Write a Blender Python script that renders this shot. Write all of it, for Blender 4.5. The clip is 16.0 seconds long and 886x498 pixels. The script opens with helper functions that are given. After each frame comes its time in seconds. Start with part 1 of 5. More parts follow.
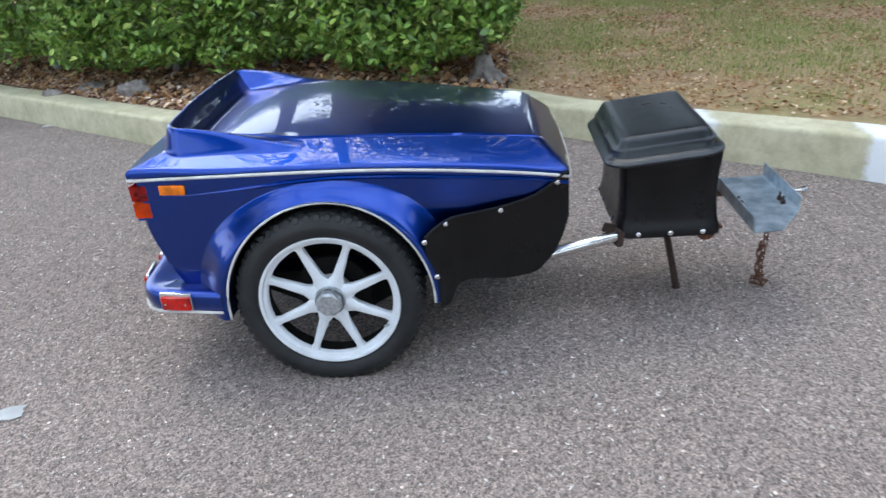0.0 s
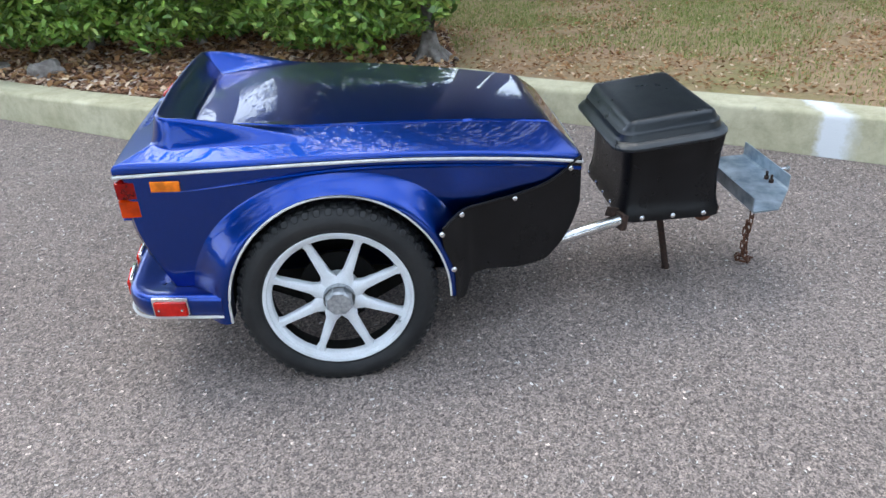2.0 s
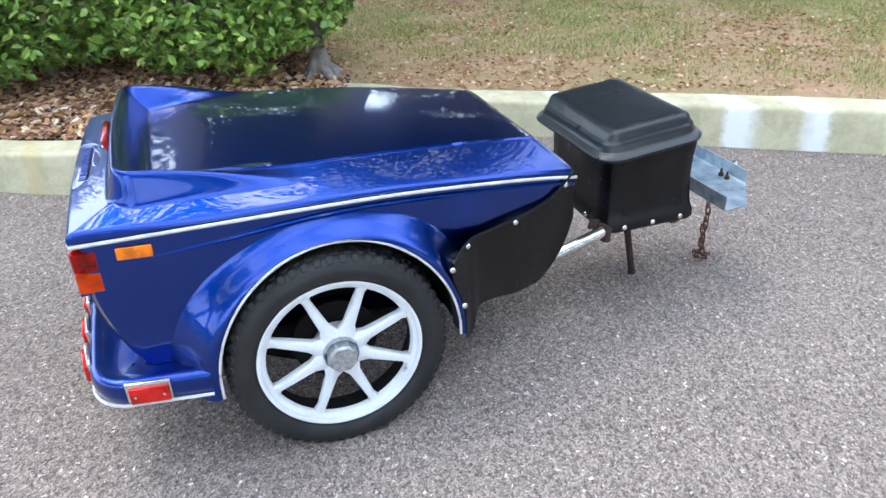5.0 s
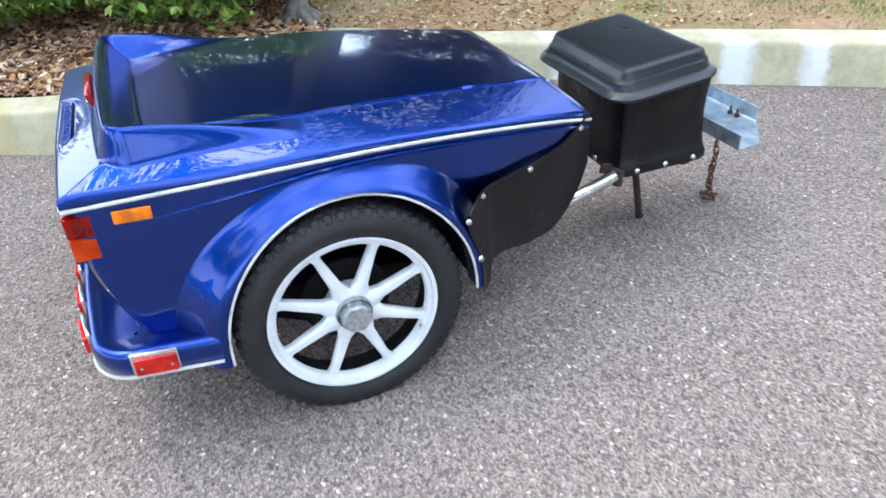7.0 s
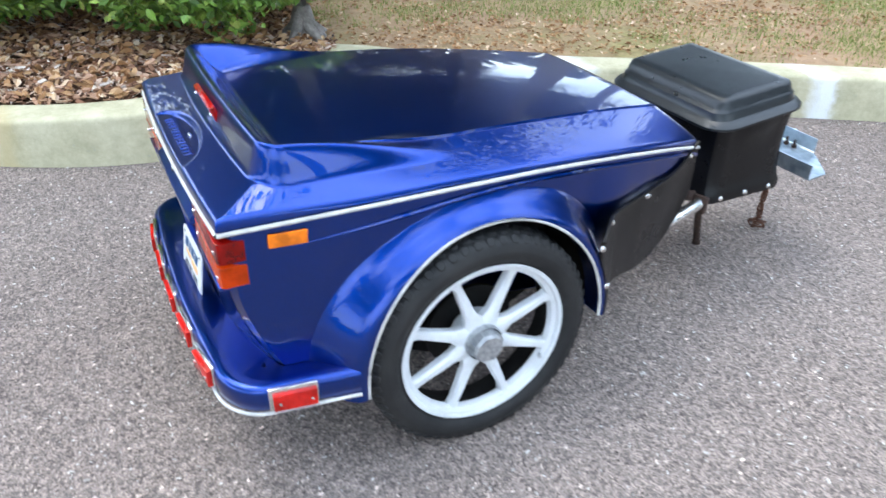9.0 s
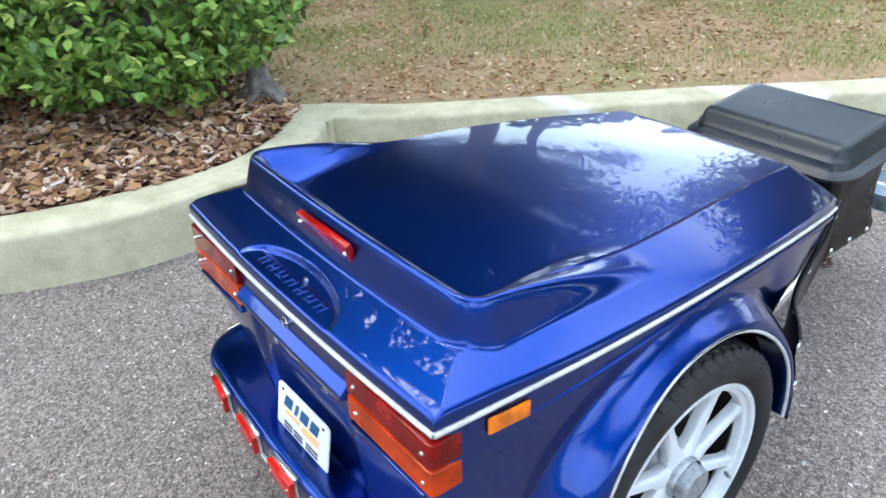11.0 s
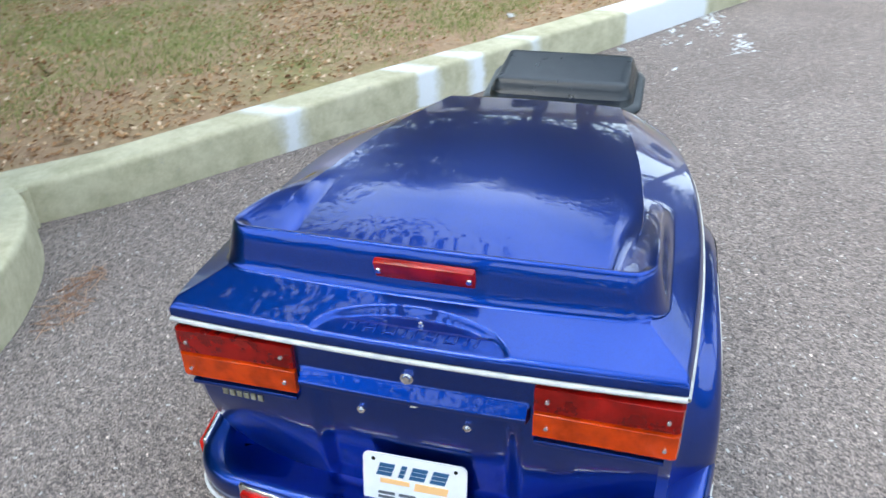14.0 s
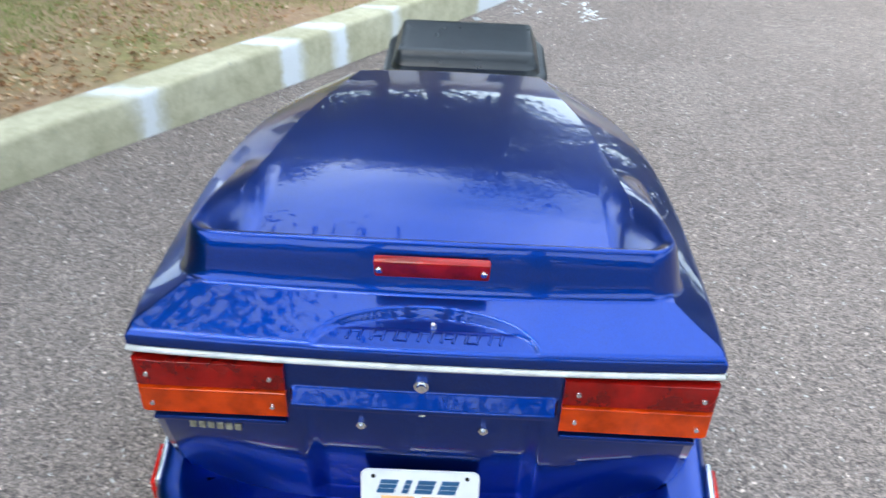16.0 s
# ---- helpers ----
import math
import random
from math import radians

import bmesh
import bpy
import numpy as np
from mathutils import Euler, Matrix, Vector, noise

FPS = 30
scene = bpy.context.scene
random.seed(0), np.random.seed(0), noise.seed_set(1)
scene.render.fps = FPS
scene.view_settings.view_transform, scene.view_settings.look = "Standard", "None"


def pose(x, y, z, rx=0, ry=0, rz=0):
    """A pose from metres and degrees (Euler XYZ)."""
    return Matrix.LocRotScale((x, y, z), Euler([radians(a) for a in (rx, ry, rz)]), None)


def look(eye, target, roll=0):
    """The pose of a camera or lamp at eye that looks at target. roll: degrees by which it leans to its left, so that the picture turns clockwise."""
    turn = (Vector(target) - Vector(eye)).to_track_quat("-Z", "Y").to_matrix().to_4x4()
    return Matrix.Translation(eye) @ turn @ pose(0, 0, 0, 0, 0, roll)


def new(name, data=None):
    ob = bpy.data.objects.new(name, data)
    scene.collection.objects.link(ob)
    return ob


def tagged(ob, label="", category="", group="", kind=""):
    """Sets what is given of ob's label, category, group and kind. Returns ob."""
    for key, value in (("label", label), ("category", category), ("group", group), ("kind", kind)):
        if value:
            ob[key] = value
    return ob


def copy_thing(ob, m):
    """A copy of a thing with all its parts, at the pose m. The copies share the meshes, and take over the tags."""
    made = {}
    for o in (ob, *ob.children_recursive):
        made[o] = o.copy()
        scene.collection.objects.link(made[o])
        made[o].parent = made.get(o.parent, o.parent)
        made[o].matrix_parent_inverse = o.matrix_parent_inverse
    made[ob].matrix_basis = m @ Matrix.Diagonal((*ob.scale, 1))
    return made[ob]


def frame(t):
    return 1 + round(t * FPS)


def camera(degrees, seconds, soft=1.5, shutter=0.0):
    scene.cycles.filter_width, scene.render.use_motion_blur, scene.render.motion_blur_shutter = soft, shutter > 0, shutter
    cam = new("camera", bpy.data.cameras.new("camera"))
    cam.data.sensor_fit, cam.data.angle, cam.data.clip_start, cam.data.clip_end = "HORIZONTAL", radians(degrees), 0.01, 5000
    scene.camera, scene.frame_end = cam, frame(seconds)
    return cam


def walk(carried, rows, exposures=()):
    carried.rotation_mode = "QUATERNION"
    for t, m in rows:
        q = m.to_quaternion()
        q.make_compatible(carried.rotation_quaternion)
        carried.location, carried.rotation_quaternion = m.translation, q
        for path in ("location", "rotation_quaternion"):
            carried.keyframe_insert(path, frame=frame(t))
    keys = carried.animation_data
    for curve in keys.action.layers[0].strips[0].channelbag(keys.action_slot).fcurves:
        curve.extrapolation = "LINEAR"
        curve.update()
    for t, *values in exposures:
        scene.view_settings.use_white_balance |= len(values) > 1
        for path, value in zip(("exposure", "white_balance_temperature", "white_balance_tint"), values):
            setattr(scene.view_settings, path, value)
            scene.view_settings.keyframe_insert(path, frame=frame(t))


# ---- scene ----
cam = camera(60.6, 16.0, shutter=0.6)
PATH = [
    (0, (0.104, 0.131, 1.339), (-0.069, 1.907, 0.436), -4.8),
    (0.5, (0.025, 0.209, 1.323), (-0.157, 1.967, 0.388), -3.5),
    (1, (-0.05, 0.247, 1.34), (-0.121, 1.981, 0.346), -2.7),
    (1.5, (-0.133, 0.249, 1.362), (-0.116, 1.995, 0.386), -2.5),
    (2, (-0.21, 0.222, 1.358), (-0.121, 1.966, 0.384), -2.8),
    (2.5, (-0.261, 0.221, 1.356), (-0.122, 1.958, 0.374), -0.6),
    (3, (-0.3, 0.308, 1.355), (-0.155, 2.053, 0.388), -1.7),
    (3.5, (-0.339, 0.402, 1.358), (-0.192, 2.164, 0.422), -1.3),
    (4, (-0.406, 0.44, 1.363), (-0.13, 2.162, 0.385), -0.7),
    (4.5, (-0.507, 0.457, 1.379), (-0.114, 2.155, 0.398), -1.1),
    (4.7, (-0.546, 0.463, 1.371), (-0.096, 2.151, 0.398), -2.1),
    (6.8, (-0.645, 0.532, 1.34), (-0.061, 2.148, 0.317), -2.4),
    (7, (-0.647, 0.58, 1.328), (-0.115, 2.166, 0.231), -3.4),
    (7.5, (-0.675, 0.685, 1.343), (-0.124, 2.312, 0.318), -1.1),
    (8, (-0.809, 0.705, 1.351), (-0.193, 2.347, 0.39), -1.1),
    (8.5, (-0.979, 0.736, 1.34), (-0.231, 2.29, 0.327), -0.3),
    (9, (-1.073, 0.821, 1.319), (-0.323, 2.344, 0.261), 1.3),
    (9.5, (-1.132, 1.014, 1.324), (-0.352, 2.55, 0.308), -0.3),
    (11.8, (-1.529, 1.579, 1.338), (-0.327, 2.789, 0.294), 0.2),
    (12, (-1.591, 1.626, 1.35), (-0.333, 2.767, 0.294), 0.6),
    (12.5, (-1.718, 1.733, 1.354), (-0.286, 2.69, 0.337), 2.3),
    (13, (-1.723, 1.85, 1.342), (-0.208, 2.748, 0.394), -1.7),
    (13.5, (-1.704, 1.968, 1.332), (-0.168, 2.692, 0.276), -1.6),
    (14, (-1.78, 2.089, 1.352), (-0.145, 2.608, 0.323), -0.9),
    (14.5, (-1.864, 2.195, 1.348), (-0.179, 2.567, 0.337), -0.8),
    (15, (-1.85, 2.26, 1.332), (-0.157, 2.511, 0.297), 1.4),
    (15.5, (-1.772, 2.309, 1.326), (-0.083, 2.538, 0.28), -0.3),
    (16, (-1.721, 2.363, 1.313), (-0.041, 2.433, 0.231), 2.8),
]
EXPOSURES = [(0.0, 1.94, 6480, 6), (2.5, 2.00, 6480, 6), (4.5, 2.42, 6420, 6), (9.5, 2.46, 6380, 5), (12.5, 2.21, 6330, 3), (16.0, 2.15, 6330, 2)]
walk(cam, [(t, look(eye, target, roll)) for t, eye, target, roll in PATH], EXPOSURES)

# ---- world, sun, exposure ----
world = bpy.data.worlds.new("sky")
scene.world = world
world.use_nodes = True
wn, wl = world.node_tree.nodes, world.node_tree.links
wn.clear()
w_out = wn.new("ShaderNodeOutputWorld")
w_bg = wn.new("ShaderNodeBackground")
w_sky = wn.new("ShaderNodeTexSky")
w_sky.sky_type, w_sky.sun_disc = "NISHITA", False
w_sky.sun_elevation, w_sky.sun_rotation = radians(60), radians(-24)
w_sky.air_density, w_sky.dust_density = 1.0, 2.0
w_co = wn.new("ShaderNodeTexCoord")
w_noise = wn.new("ShaderNodeTexNoise")
w_noise.inputs["Scale"].default_value, w_noise.inputs["Detail"].default_value = 2.6, 6
w_ramp = wn.new("ShaderNodeValToRGB")
w_ramp.color_ramp.elements[0].position, w_ramp.color_ramp.elements[1].position = 0.30, 0.66
w_mix = wn.new("ShaderNodeMix")
w_mix.data_type = "RGBA"
w_mix.inputs["B"].default_value = (5.8, 6.5, 7.7, 1)
wl.new(w_co.outputs["Generated"], w_noise.inputs["Vector"])
wl.new(w_noise.outputs["Fac"], w_ramp.inputs["Fac"])
wl.new(w_ramp.outputs["Color"], w_mix.inputs["Factor"])
wl.new(w_sky.outputs["Color"], w_mix.inputs["A"])
wl.new(w_mix.outputs["Result"], w_bg.inputs["Color"])
w_bg.inputs["Strength"].default_value = 0.13
wl.new(w_bg.outputs["Background"], w_out.inputs["Surface"])

sun_data = bpy.data.lights.new("sun", "SUN")
sun_data.energy, sun_data.angle, sun_data.color = 0.85, radians(45), (1.0, 0.97, 0.93)
sun = new("sun", sun_data)
sun.matrix_world = look((-1.6, 3.6, 7.0), (0, 0, 0))


# ---- materials ----
def material(name, color, rough=0.6, metal=0.0, coat=0.0, spec=0.5):
    m = bpy.data.materials.new(name)
    m.use_nodes = True
    b = m.node_tree.nodes["Principled BSDF"]
    b.inputs["Base Color"].default_value = (*color, 1)
    b.inputs["Roughness"].default_value = rough
    b.inputs["Metallic"].default_value = metal
    b.inputs["Coat Weight"].default_value = coat
    b.inputs["Coat Roughness"].default_value = 0.02
    b.inputs["Specular IOR Level"].default_value = spec
    return m


def node(m, kind, **values):
    n = m.node_tree.nodes.new(kind)
    for k, v in values.items():
        n.inputs[1 if k == "Value_001" else k.replace("_", " ")].default_value = v
    return n


def link(m, a, b):
    m.node_tree.links.new(a, b)


def bsdf(m):
    return m.node_tree.nodes["Principled BSDF"]


def ramp(m, fac, stops):
    r = m.node_tree.nodes.new("ShaderNodeValToRGB")
    e = r.color_ramp.elements
    while len(e) < len(stops):
        e.new(0.5)
    for i, (p, c) in enumerate(stops):
        e[i].position, e[i].color = p, (*c, 1)
    link(m, fac, r.inputs["Fac"])
    return r.outputs["Color"]


def coords(m):
    return m.node_tree.nodes.new("ShaderNodeTexCoord").outputs["Object"]


def grain(m, scale, detail=6, rough=0.6):
    n = node(m, "ShaderNodeTexNoise", Scale=scale, Detail=detail, Roughness=rough)
    link(m, coords(m), n.inputs["Vector"])
    return n.outputs["Fac"]


def cells(m, scale, feature="F1"):
    n = node(m, "ShaderNodeTexVoronoi", Scale=scale)
    n.feature = feature
    link(m, coords(m), n.inputs["Vector"])
    return n.outputs


def mixed(m, a, b, fac, mode="MIX"):
    n = m.node_tree.nodes.new("ShaderNodeMix")
    n.data_type, n.blend_type = "RGBA", mode
    for socket, v in (("A", a), ("B", b), ("Factor", fac)):
        if isinstance(v, tuple):
            n.inputs[socket].default_value = (*v, 1)
        elif isinstance(v, float):
            n.inputs[socket].default_value = v
        else:
            link(m, v, n.inputs[socket])
    return n.outputs["Result"]


def bump(m, height, strength, distance):
    n = node(m, "ShaderNodeBump", Strength=strength, Distance=distance)
    link(m, height, n.inputs["Height"])
    link(m, n.outputs["Normal"], bsdf(m).inputs["Normal"])


def varied(name, a, b, scale, rough, metal=0.0, relief=0.2, depth=0.001, fine=400.0, coat=0.0, spec=0.5):
    """A surface whose colour drifts between a and b, with fine grain in its relief."""
    m = material(name, a, rough, metal, coat, spec)
    link(m, ramp(m, grain(m, scale), ((0.35, a), (0.68, b))), bsdf(m).inputs["Base Color"])
    link(m, ramp(m, grain(m, scale * 2.3), ((0.3, (rough * 0.85,) * 3), (0.7, (min(1, rough * 1.15),) * 3))), bsdf(m).inputs["Roughness"])
    bump(m, grain(m, fine, 3), relief, depth)
    return m


def random_tint(name, stops, rough=0.7, spec=0.3, backlit=0.0):
    """Colours that differ from island to island of one mesh."""
    m = material(name, stops[0][1], rough, spec=spec)
    g = m.node_tree.nodes.new("ShaderNodeNewGeometry")
    link(m, ramp(m, g.outputs["Random Per Island"], stops), bsdf(m).inputs["Base Color"])
    if backlit:
        bsdf(m).inputs["Subsurface Weight"].default_value = backlit
        bsdf(m).inputs["Subsurface Radius"].default_value = (0.01, 0.02, 0.005)
    return m


def paint_material():
    m = material("metallic_blue_paint", (0.002, 0.026, 0.26), 0.32, 1.0, 1.0)
    flakes = cells(m, 2200.0)
    link(m, ramp(m, flakes["Color"], ((0.0, (0.0012, 0.0165, 0.128)), (1.0, (0.0026, 0.051, 0.370)))), bsdf(m).inputs["Base Color"])
    bsdf(m).inputs["Coat Roughness"].default_value = 0.025
    bsdf(m).inputs["Coat IOR"].default_value = 1.40
    n = node(m, "ShaderNodeBump", Strength=0.012, Distance=0.004)
    link(m, grain(m, 9.0, 2), n.inputs["Height"])
    link(m, n.outputs["Normal"], bsdf(m).inputs["Coat Normal"])
    return m


def asphalt_material():
    m = material("worn_asphalt", (0.15, 0.14, 0.138), 0.9, spec=0.25)
    stones, fine = cells(m, 120.0), cells(m, 260.0)
    tone = ramp(m, grain(m, 0.55, 8), ((0.3, (0.222, 0.189, 0.172)), (0.7, (0.298, 0.257, 0.235))))
    tone = mixed(m, tone, ramp(m, fine["Color"], ((0.0, (0.22, 0.21, 0.21)), (0.5, (0.92, 0.92, 0.92)), (1.0, (1.85, 1.78, 1.7)))), 0.9, "MULTIPLY")
    tone = mixed(m, tone, ramp(m, stones["Color"], ((0.0, (0.32, 0.31, 0.30)), (0.5, (0.88, 0.86, 0.86)), (0.91, (1.25, 1.2, 1.15)), (0.97, (3.1, 3.0, 2.85)))), 0.85, "MULTIPLY")
    link(m, tone, bsdf(m).inputs["Base Color"])
    bump(m, mixed(m, stones["Distance"], fine["Distance"], 0.5), 0.7, 0.004)
    return m


def kerb_material():
    m = material("pale_green_kerb_paint", (0.45, 0.48, 0.33), 0.85, spec=0.3)
    geometry = m.node_tree.nodes.new("ShaderNodeNewGeometry")
    split = m.node_tree.nodes.new("ShaderNodeSeparateXYZ")
    link(m, geometry.outputs["True Normal"], split.inputs["Vector"])
    paint = ramp(m, grain(m, 3.0, 8), ((0.3, (0.530, 0.495, 0.335)), (0.7, (0.640, 0.600, 0.425))))
    dirt = ramp(m, grain(m, 9.0, 9, 0.75), ((0.36, (0.47, 0.45, 0.36)), (0.62, (1.0, 1.0, 1.0))))
    tone = mixed(m, paint, dirt, 0.55, "MULTIPLY")
    scuff = ramp(m, grain(m, 26.0, 8, 0.8), ((0.61, (0.0, 0.0, 0.0)), (0.71, (1.0, 1.0, 1.0))))
    tone = mixed(m, tone, (0.36, 0.36, 0.31), scuff)
    # white paint runs and one rusty run, each at its place along the kerb, with ragged edges
    along = m.node_tree.nodes.new("ShaderNodeSeparateXYZ")
    link(m, coords(m), along.inputs["Vector"])
    ragged = node(m, "ShaderNodeMath", Value_001=0.11)
    ragged.operation = "MULTIPLY_ADD"
    link(m, grain(m, 11.0, 7, 0.75), ragged.inputs[0])
    link(m, along.outputs["X"], ragged.inputs[2])
    place = node(m, "ShaderNodeMapRange")
    for key, value in (("From Min", -3.0), ("From Max", 5.0)):
        place.inputs[key].default_value = value
    link(m, ragged.outputs[0], place.inputs["Value"])

    def runs(spots, soft):
        stops = [(0.0, (0, 0, 0))]
        for x, wide, strength in spots:
            c, w = (x + 0.055 + 3.0) / 8.0, wide / 16.0
            stops += [(c - w - soft, (0, 0, 0)), (c - w, (strength,) * 3), (c + w, (strength,) * 3), (c + w + soft, (0, 0, 0))]
        return ramp(m, place.outputs["Result"], stops)

    tone = mixed(m, tone, (0.80, 0.82, 0.84), runs(((1.055, 0.055, 0.85), (1.70, 0.08, 0.95), (1.985, 0.055, 0.95), (2.36, 0.03, 0.7), (3.50, 0.80, 0.95)), 0.0035))
    tone = mixed(m, tone, (0.50, 0.40, 0.20), runs(((-1.42, 0.03, 0.6),), 0.006))
    link(m, tone, bsdf(m).inputs["Base Color"])
    bump(m, grain(m, 120.0, 6), 0.5, 0.003)
    return m


def soil_material(name, stops, scale):
    m = material(name, stops[0][1], 0.95, spec=0.2)
    tone = ramp(m, grain(m, scale, 9, 0.7), stops)
    tone = mixed(m, tone, ramp(m, grain(m, scale * 14, 6, 0.8), ((0.3, (0.5, 0.5, 0.5)), (0.7, (1.25, 1.25, 1.2)))), 0.7, "MULTIPLY")
    link(m, tone, bsdf(m).inputs["Base Color"])
    bump(m, grain(m, scale * 20, 6), 0.9, 0.015)
    return m


def rim_material():
    m = material("white_painted_cast_alloy", (0.66, 0.69, 0.72), 0.5, 0.0, spec=0.5)
    tone = ramp(m, grain(m, 260.0, 5, 0.8), ((0.30, (0.60, 0.63, 0.66)), (0.60, (0.74, 0.77, 0.80))))
    tone = mixed(m, tone, ramp(m, grain(m, 12.0, 6), ((0.3, (0.78, 0.77, 0.74)), (0.6, (1.0, 1.0, 1.0)))), 0.7, "MULTIPLY")
    link(m, tone, bsdf(m).inputs["Base Color"])
    bump(m, grain(m, 420.0, 4), 0.5, 0.0012)
    return m


def lens_material(name, color, stripes, clear=0.0):
    m = material(name, color, 0.07 if clear else 0.16, spec=0.35)
    b = bsdf(m)
    b.inputs["Coat Weight"].default_value = 0.25
    b.inputs["IOR"].default_value = 1.25 if clear else 1.45
    b.inputs["Transmission Weight"].default_value = clear
    wave = node(m, "ShaderNodeTexWave", Scale=stripes, Distortion=0.0)
    wave.bands_direction = "Y"
    link(m, coords(m), wave.inputs["Vector"])
    soft = grain(m, 22.0, 3)
    dark = tuple(c * 0.55 for c in color)
    link(m, ramp(m, soft, ((0.35, dark), (0.6, color))), b.inputs["Base Color"])
    bump(m, wave.outputs["Fac"], 0.07, 0.0015)
    return m


PAINT = paint_material()
PIPING = varied("white_rubber_piping", (0.46, 0.46, 0.45), (0.64, 0.64, 0.62), 30.0, 0.5)
VINYL = varied("black_grained_vinyl", (0.004, 0.004, 0.0045), (0.008, 0.008, 0.009), 7.0, 0.30, relief=0.35, depth=0.0008, fine=900.0, spec=0.24)
LID_PLASTIC = varied("black_textured_plastic", (0.008, 0.011, 0.014), (0.013, 0.018, 0.022), 8.0, 0.31, relief=0.3, depth=0.0005, fine=700.0, spec=0.50)
RUBBER = varied("black_tyre_rubber", (0.013, 0.0138, 0.015), (0.028, 0.028, 0.028), 9.0, 0.58, relief=0.4, fine=300.0, spec=0.30)
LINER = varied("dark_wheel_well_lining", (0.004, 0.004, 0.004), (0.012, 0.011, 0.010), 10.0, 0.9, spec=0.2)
RIM = rim_material()
CHROME = varied("dull_chrome", (0.60, 0.61, 0.62), (0.78, 0.78, 0.78), 40.0, 0.22, 1.0)
DULL_ALLOY = varied("weathered_alloy", (0.30, 0.32, 0.34), (0.55, 0.57, 0.58), 90.0, 0.48, 0.75, relief=0.5, fine=200.0)
STEEL = varied("galvanised_steel", (0.20, 0.27, 0.34), (0.56, 0.65, 0.72), 13.0, 0.38, 0.75, relief=0.4, fine=120.0)
RUST = varied("brown_rust", (0.055, 0.022, 0.012), (0.16, 0.062, 0.030), 60.0, 0.9, relief=0.8, fine=300.0)
DARK_RUST = varied("dark_rust", (0.018, 0.011, 0.009), (0.055, 0.028, 0.018), 60.0, 0.9, relief=0.8, fine=300.0)
RED = lens_material("red_lens", (0.34, 0.006, 0.004), 60.0)
BRIGHT_RED = lens_material("bright_red_lens", (0.60, 0.012, 0.008), 60.0)
AMBER = lens_material("amber_lens", (0.72, 0.060, 0.002), 60.0, 0.30)
ORANGE = lens_material("orange_marker_lens", (1.0, 0.24, 0.010), 90.0)
DEEP_RED = lens_material("deep_red_lens", (0.52, 0.008, 0.005), 60.0, 0.55)
WHITE_PLASTIC = varied("white_plastic", (0.74, 0.74, 0.73), (0.84, 0.84, 0.83), 15.0, 0.35)
INK_BLUE = material("blue_ink", (0.02, 0.09, 0.20), 0.5)
INK_ORANGE = material("orange_ink", (0.86, 0.50, 0.20), 0.5)
INK_GREY = material("grey_ink", (0.10, 0.11, 0.12), 0.5)
BADGE = varied("tarnished_badge_metal", (0.16, 0.15, 0.11), (0.46, 0.43, 0.33), 120.0, 0.45, 0.4)
ASPHALT = asphalt_material()
KERB = kerb_material()
CHALK = varied("white_chalky_paint", (0.60, 0.62, 0.62), (0.80, 0.81, 0.82), 9.0, 0.9)
LAWN = soil_material("dry_lawn_soil", ((0.36, (0.40, 0.255, 0.165)), (0.52, (0.40, 0.285, 0.170)), (0.66, (0.27, 0.255, 0.10))), 1.0)
BED = soil_material("mulch_bed_soil", ((0.3, (0.06, 0.032, 0.018)), (0.7, (0.14, 0.075, 0.042))), 5.0)
MULCH = random_tint("wood_mulch_chips", ((0.0, (0.07, 0.035, 0.022)), (0.3, (0.26, 0.13, 0.075)), (0.65, (0.46, 0.275, 0.175)), (0.88, (0.58, 0.43, 0.33)), (1.0, (0.74, 0.66, 0.58))), 0.85)
FALLEN = random_tint("fallen_dry_leaves", ((0.0, (0.20, 0.095, 0.04)), (0.4, (0.40, 0.22, 0.10)), (0.8, (0.54, 0.36, 0.20)), (1.0, (0.74, 0.58, 0.42))), 0.8)
GRASS = random_tint("short_grass", ((0.0, (0.15, 0.21, 0.045)), (0.5, (0.25, 0.31, 0.085)), (0.75, (0.36, 0.35, 0.13)), (1.0, (0.50, 0.41, 0.21))), 0.75, backlit=0.1)
LEAVES = random_tint("glossy_shrub_leaves", ((0.0, (0.075, 0.145, 0.026)), (0.5, (0.185, 0.315, 0.058)), (0.85, (0.30, 0.44, 0.090)), (1.0, (0.44, 0.54, 0.14))), 0.42, spec=0.5, backlit=0.25)
TREE_LEAVES = random_tint("oak_leaves", ((0.0, (0.012, 0.020, 0.009)), (1.0, (0.036, 0.048, 0.020))), 0.6)
BARK = varied("grey_bark", (0.13, 0.115, 0.10), (0.32, 0.295, 0.27), 18.0, 0.95, relief=0.9, depth=0.01, fine=60.0)
STONE = varied("grey_limestone", (0.15, 0.125, 0.11), (0.36, 0.33, 0.30), 16.0, 0.95, relief=1.0, depth=0.012, fine=30.0)
NEEDLES = random_tint("dry_pine_needles", ((0.0, (0.26, 0.14, 0.09)), (1.0, (0.46, 0.30, 0.20))), 0.9)
STUCCO = varied("white_stucco", (0.62, 0.61, 0.58), (0.74, 0.73, 0.70), 2.0, 0.9)
ROOFING = varied("brown_shingles", (0.09, 0.07, 0.06), (0.16, 0.13, 0.11), 3.0, 0.9)
GLASS = material("dark_window_glass", (0.02, 0.025, 0.03), 0.05)


# ---- building helpers ----
def finish(bm, sharp=38):
    bmesh.ops.recalc_face_normals(bm, faces=bm.faces)
    for f in bm.faces:
        f.smooth = True
    limit = radians(sharp)
    for e in bm.edges:
        if len(e.link_faces) == 2 and e.calc_face_angle(0) > limit:
            e.smooth = False


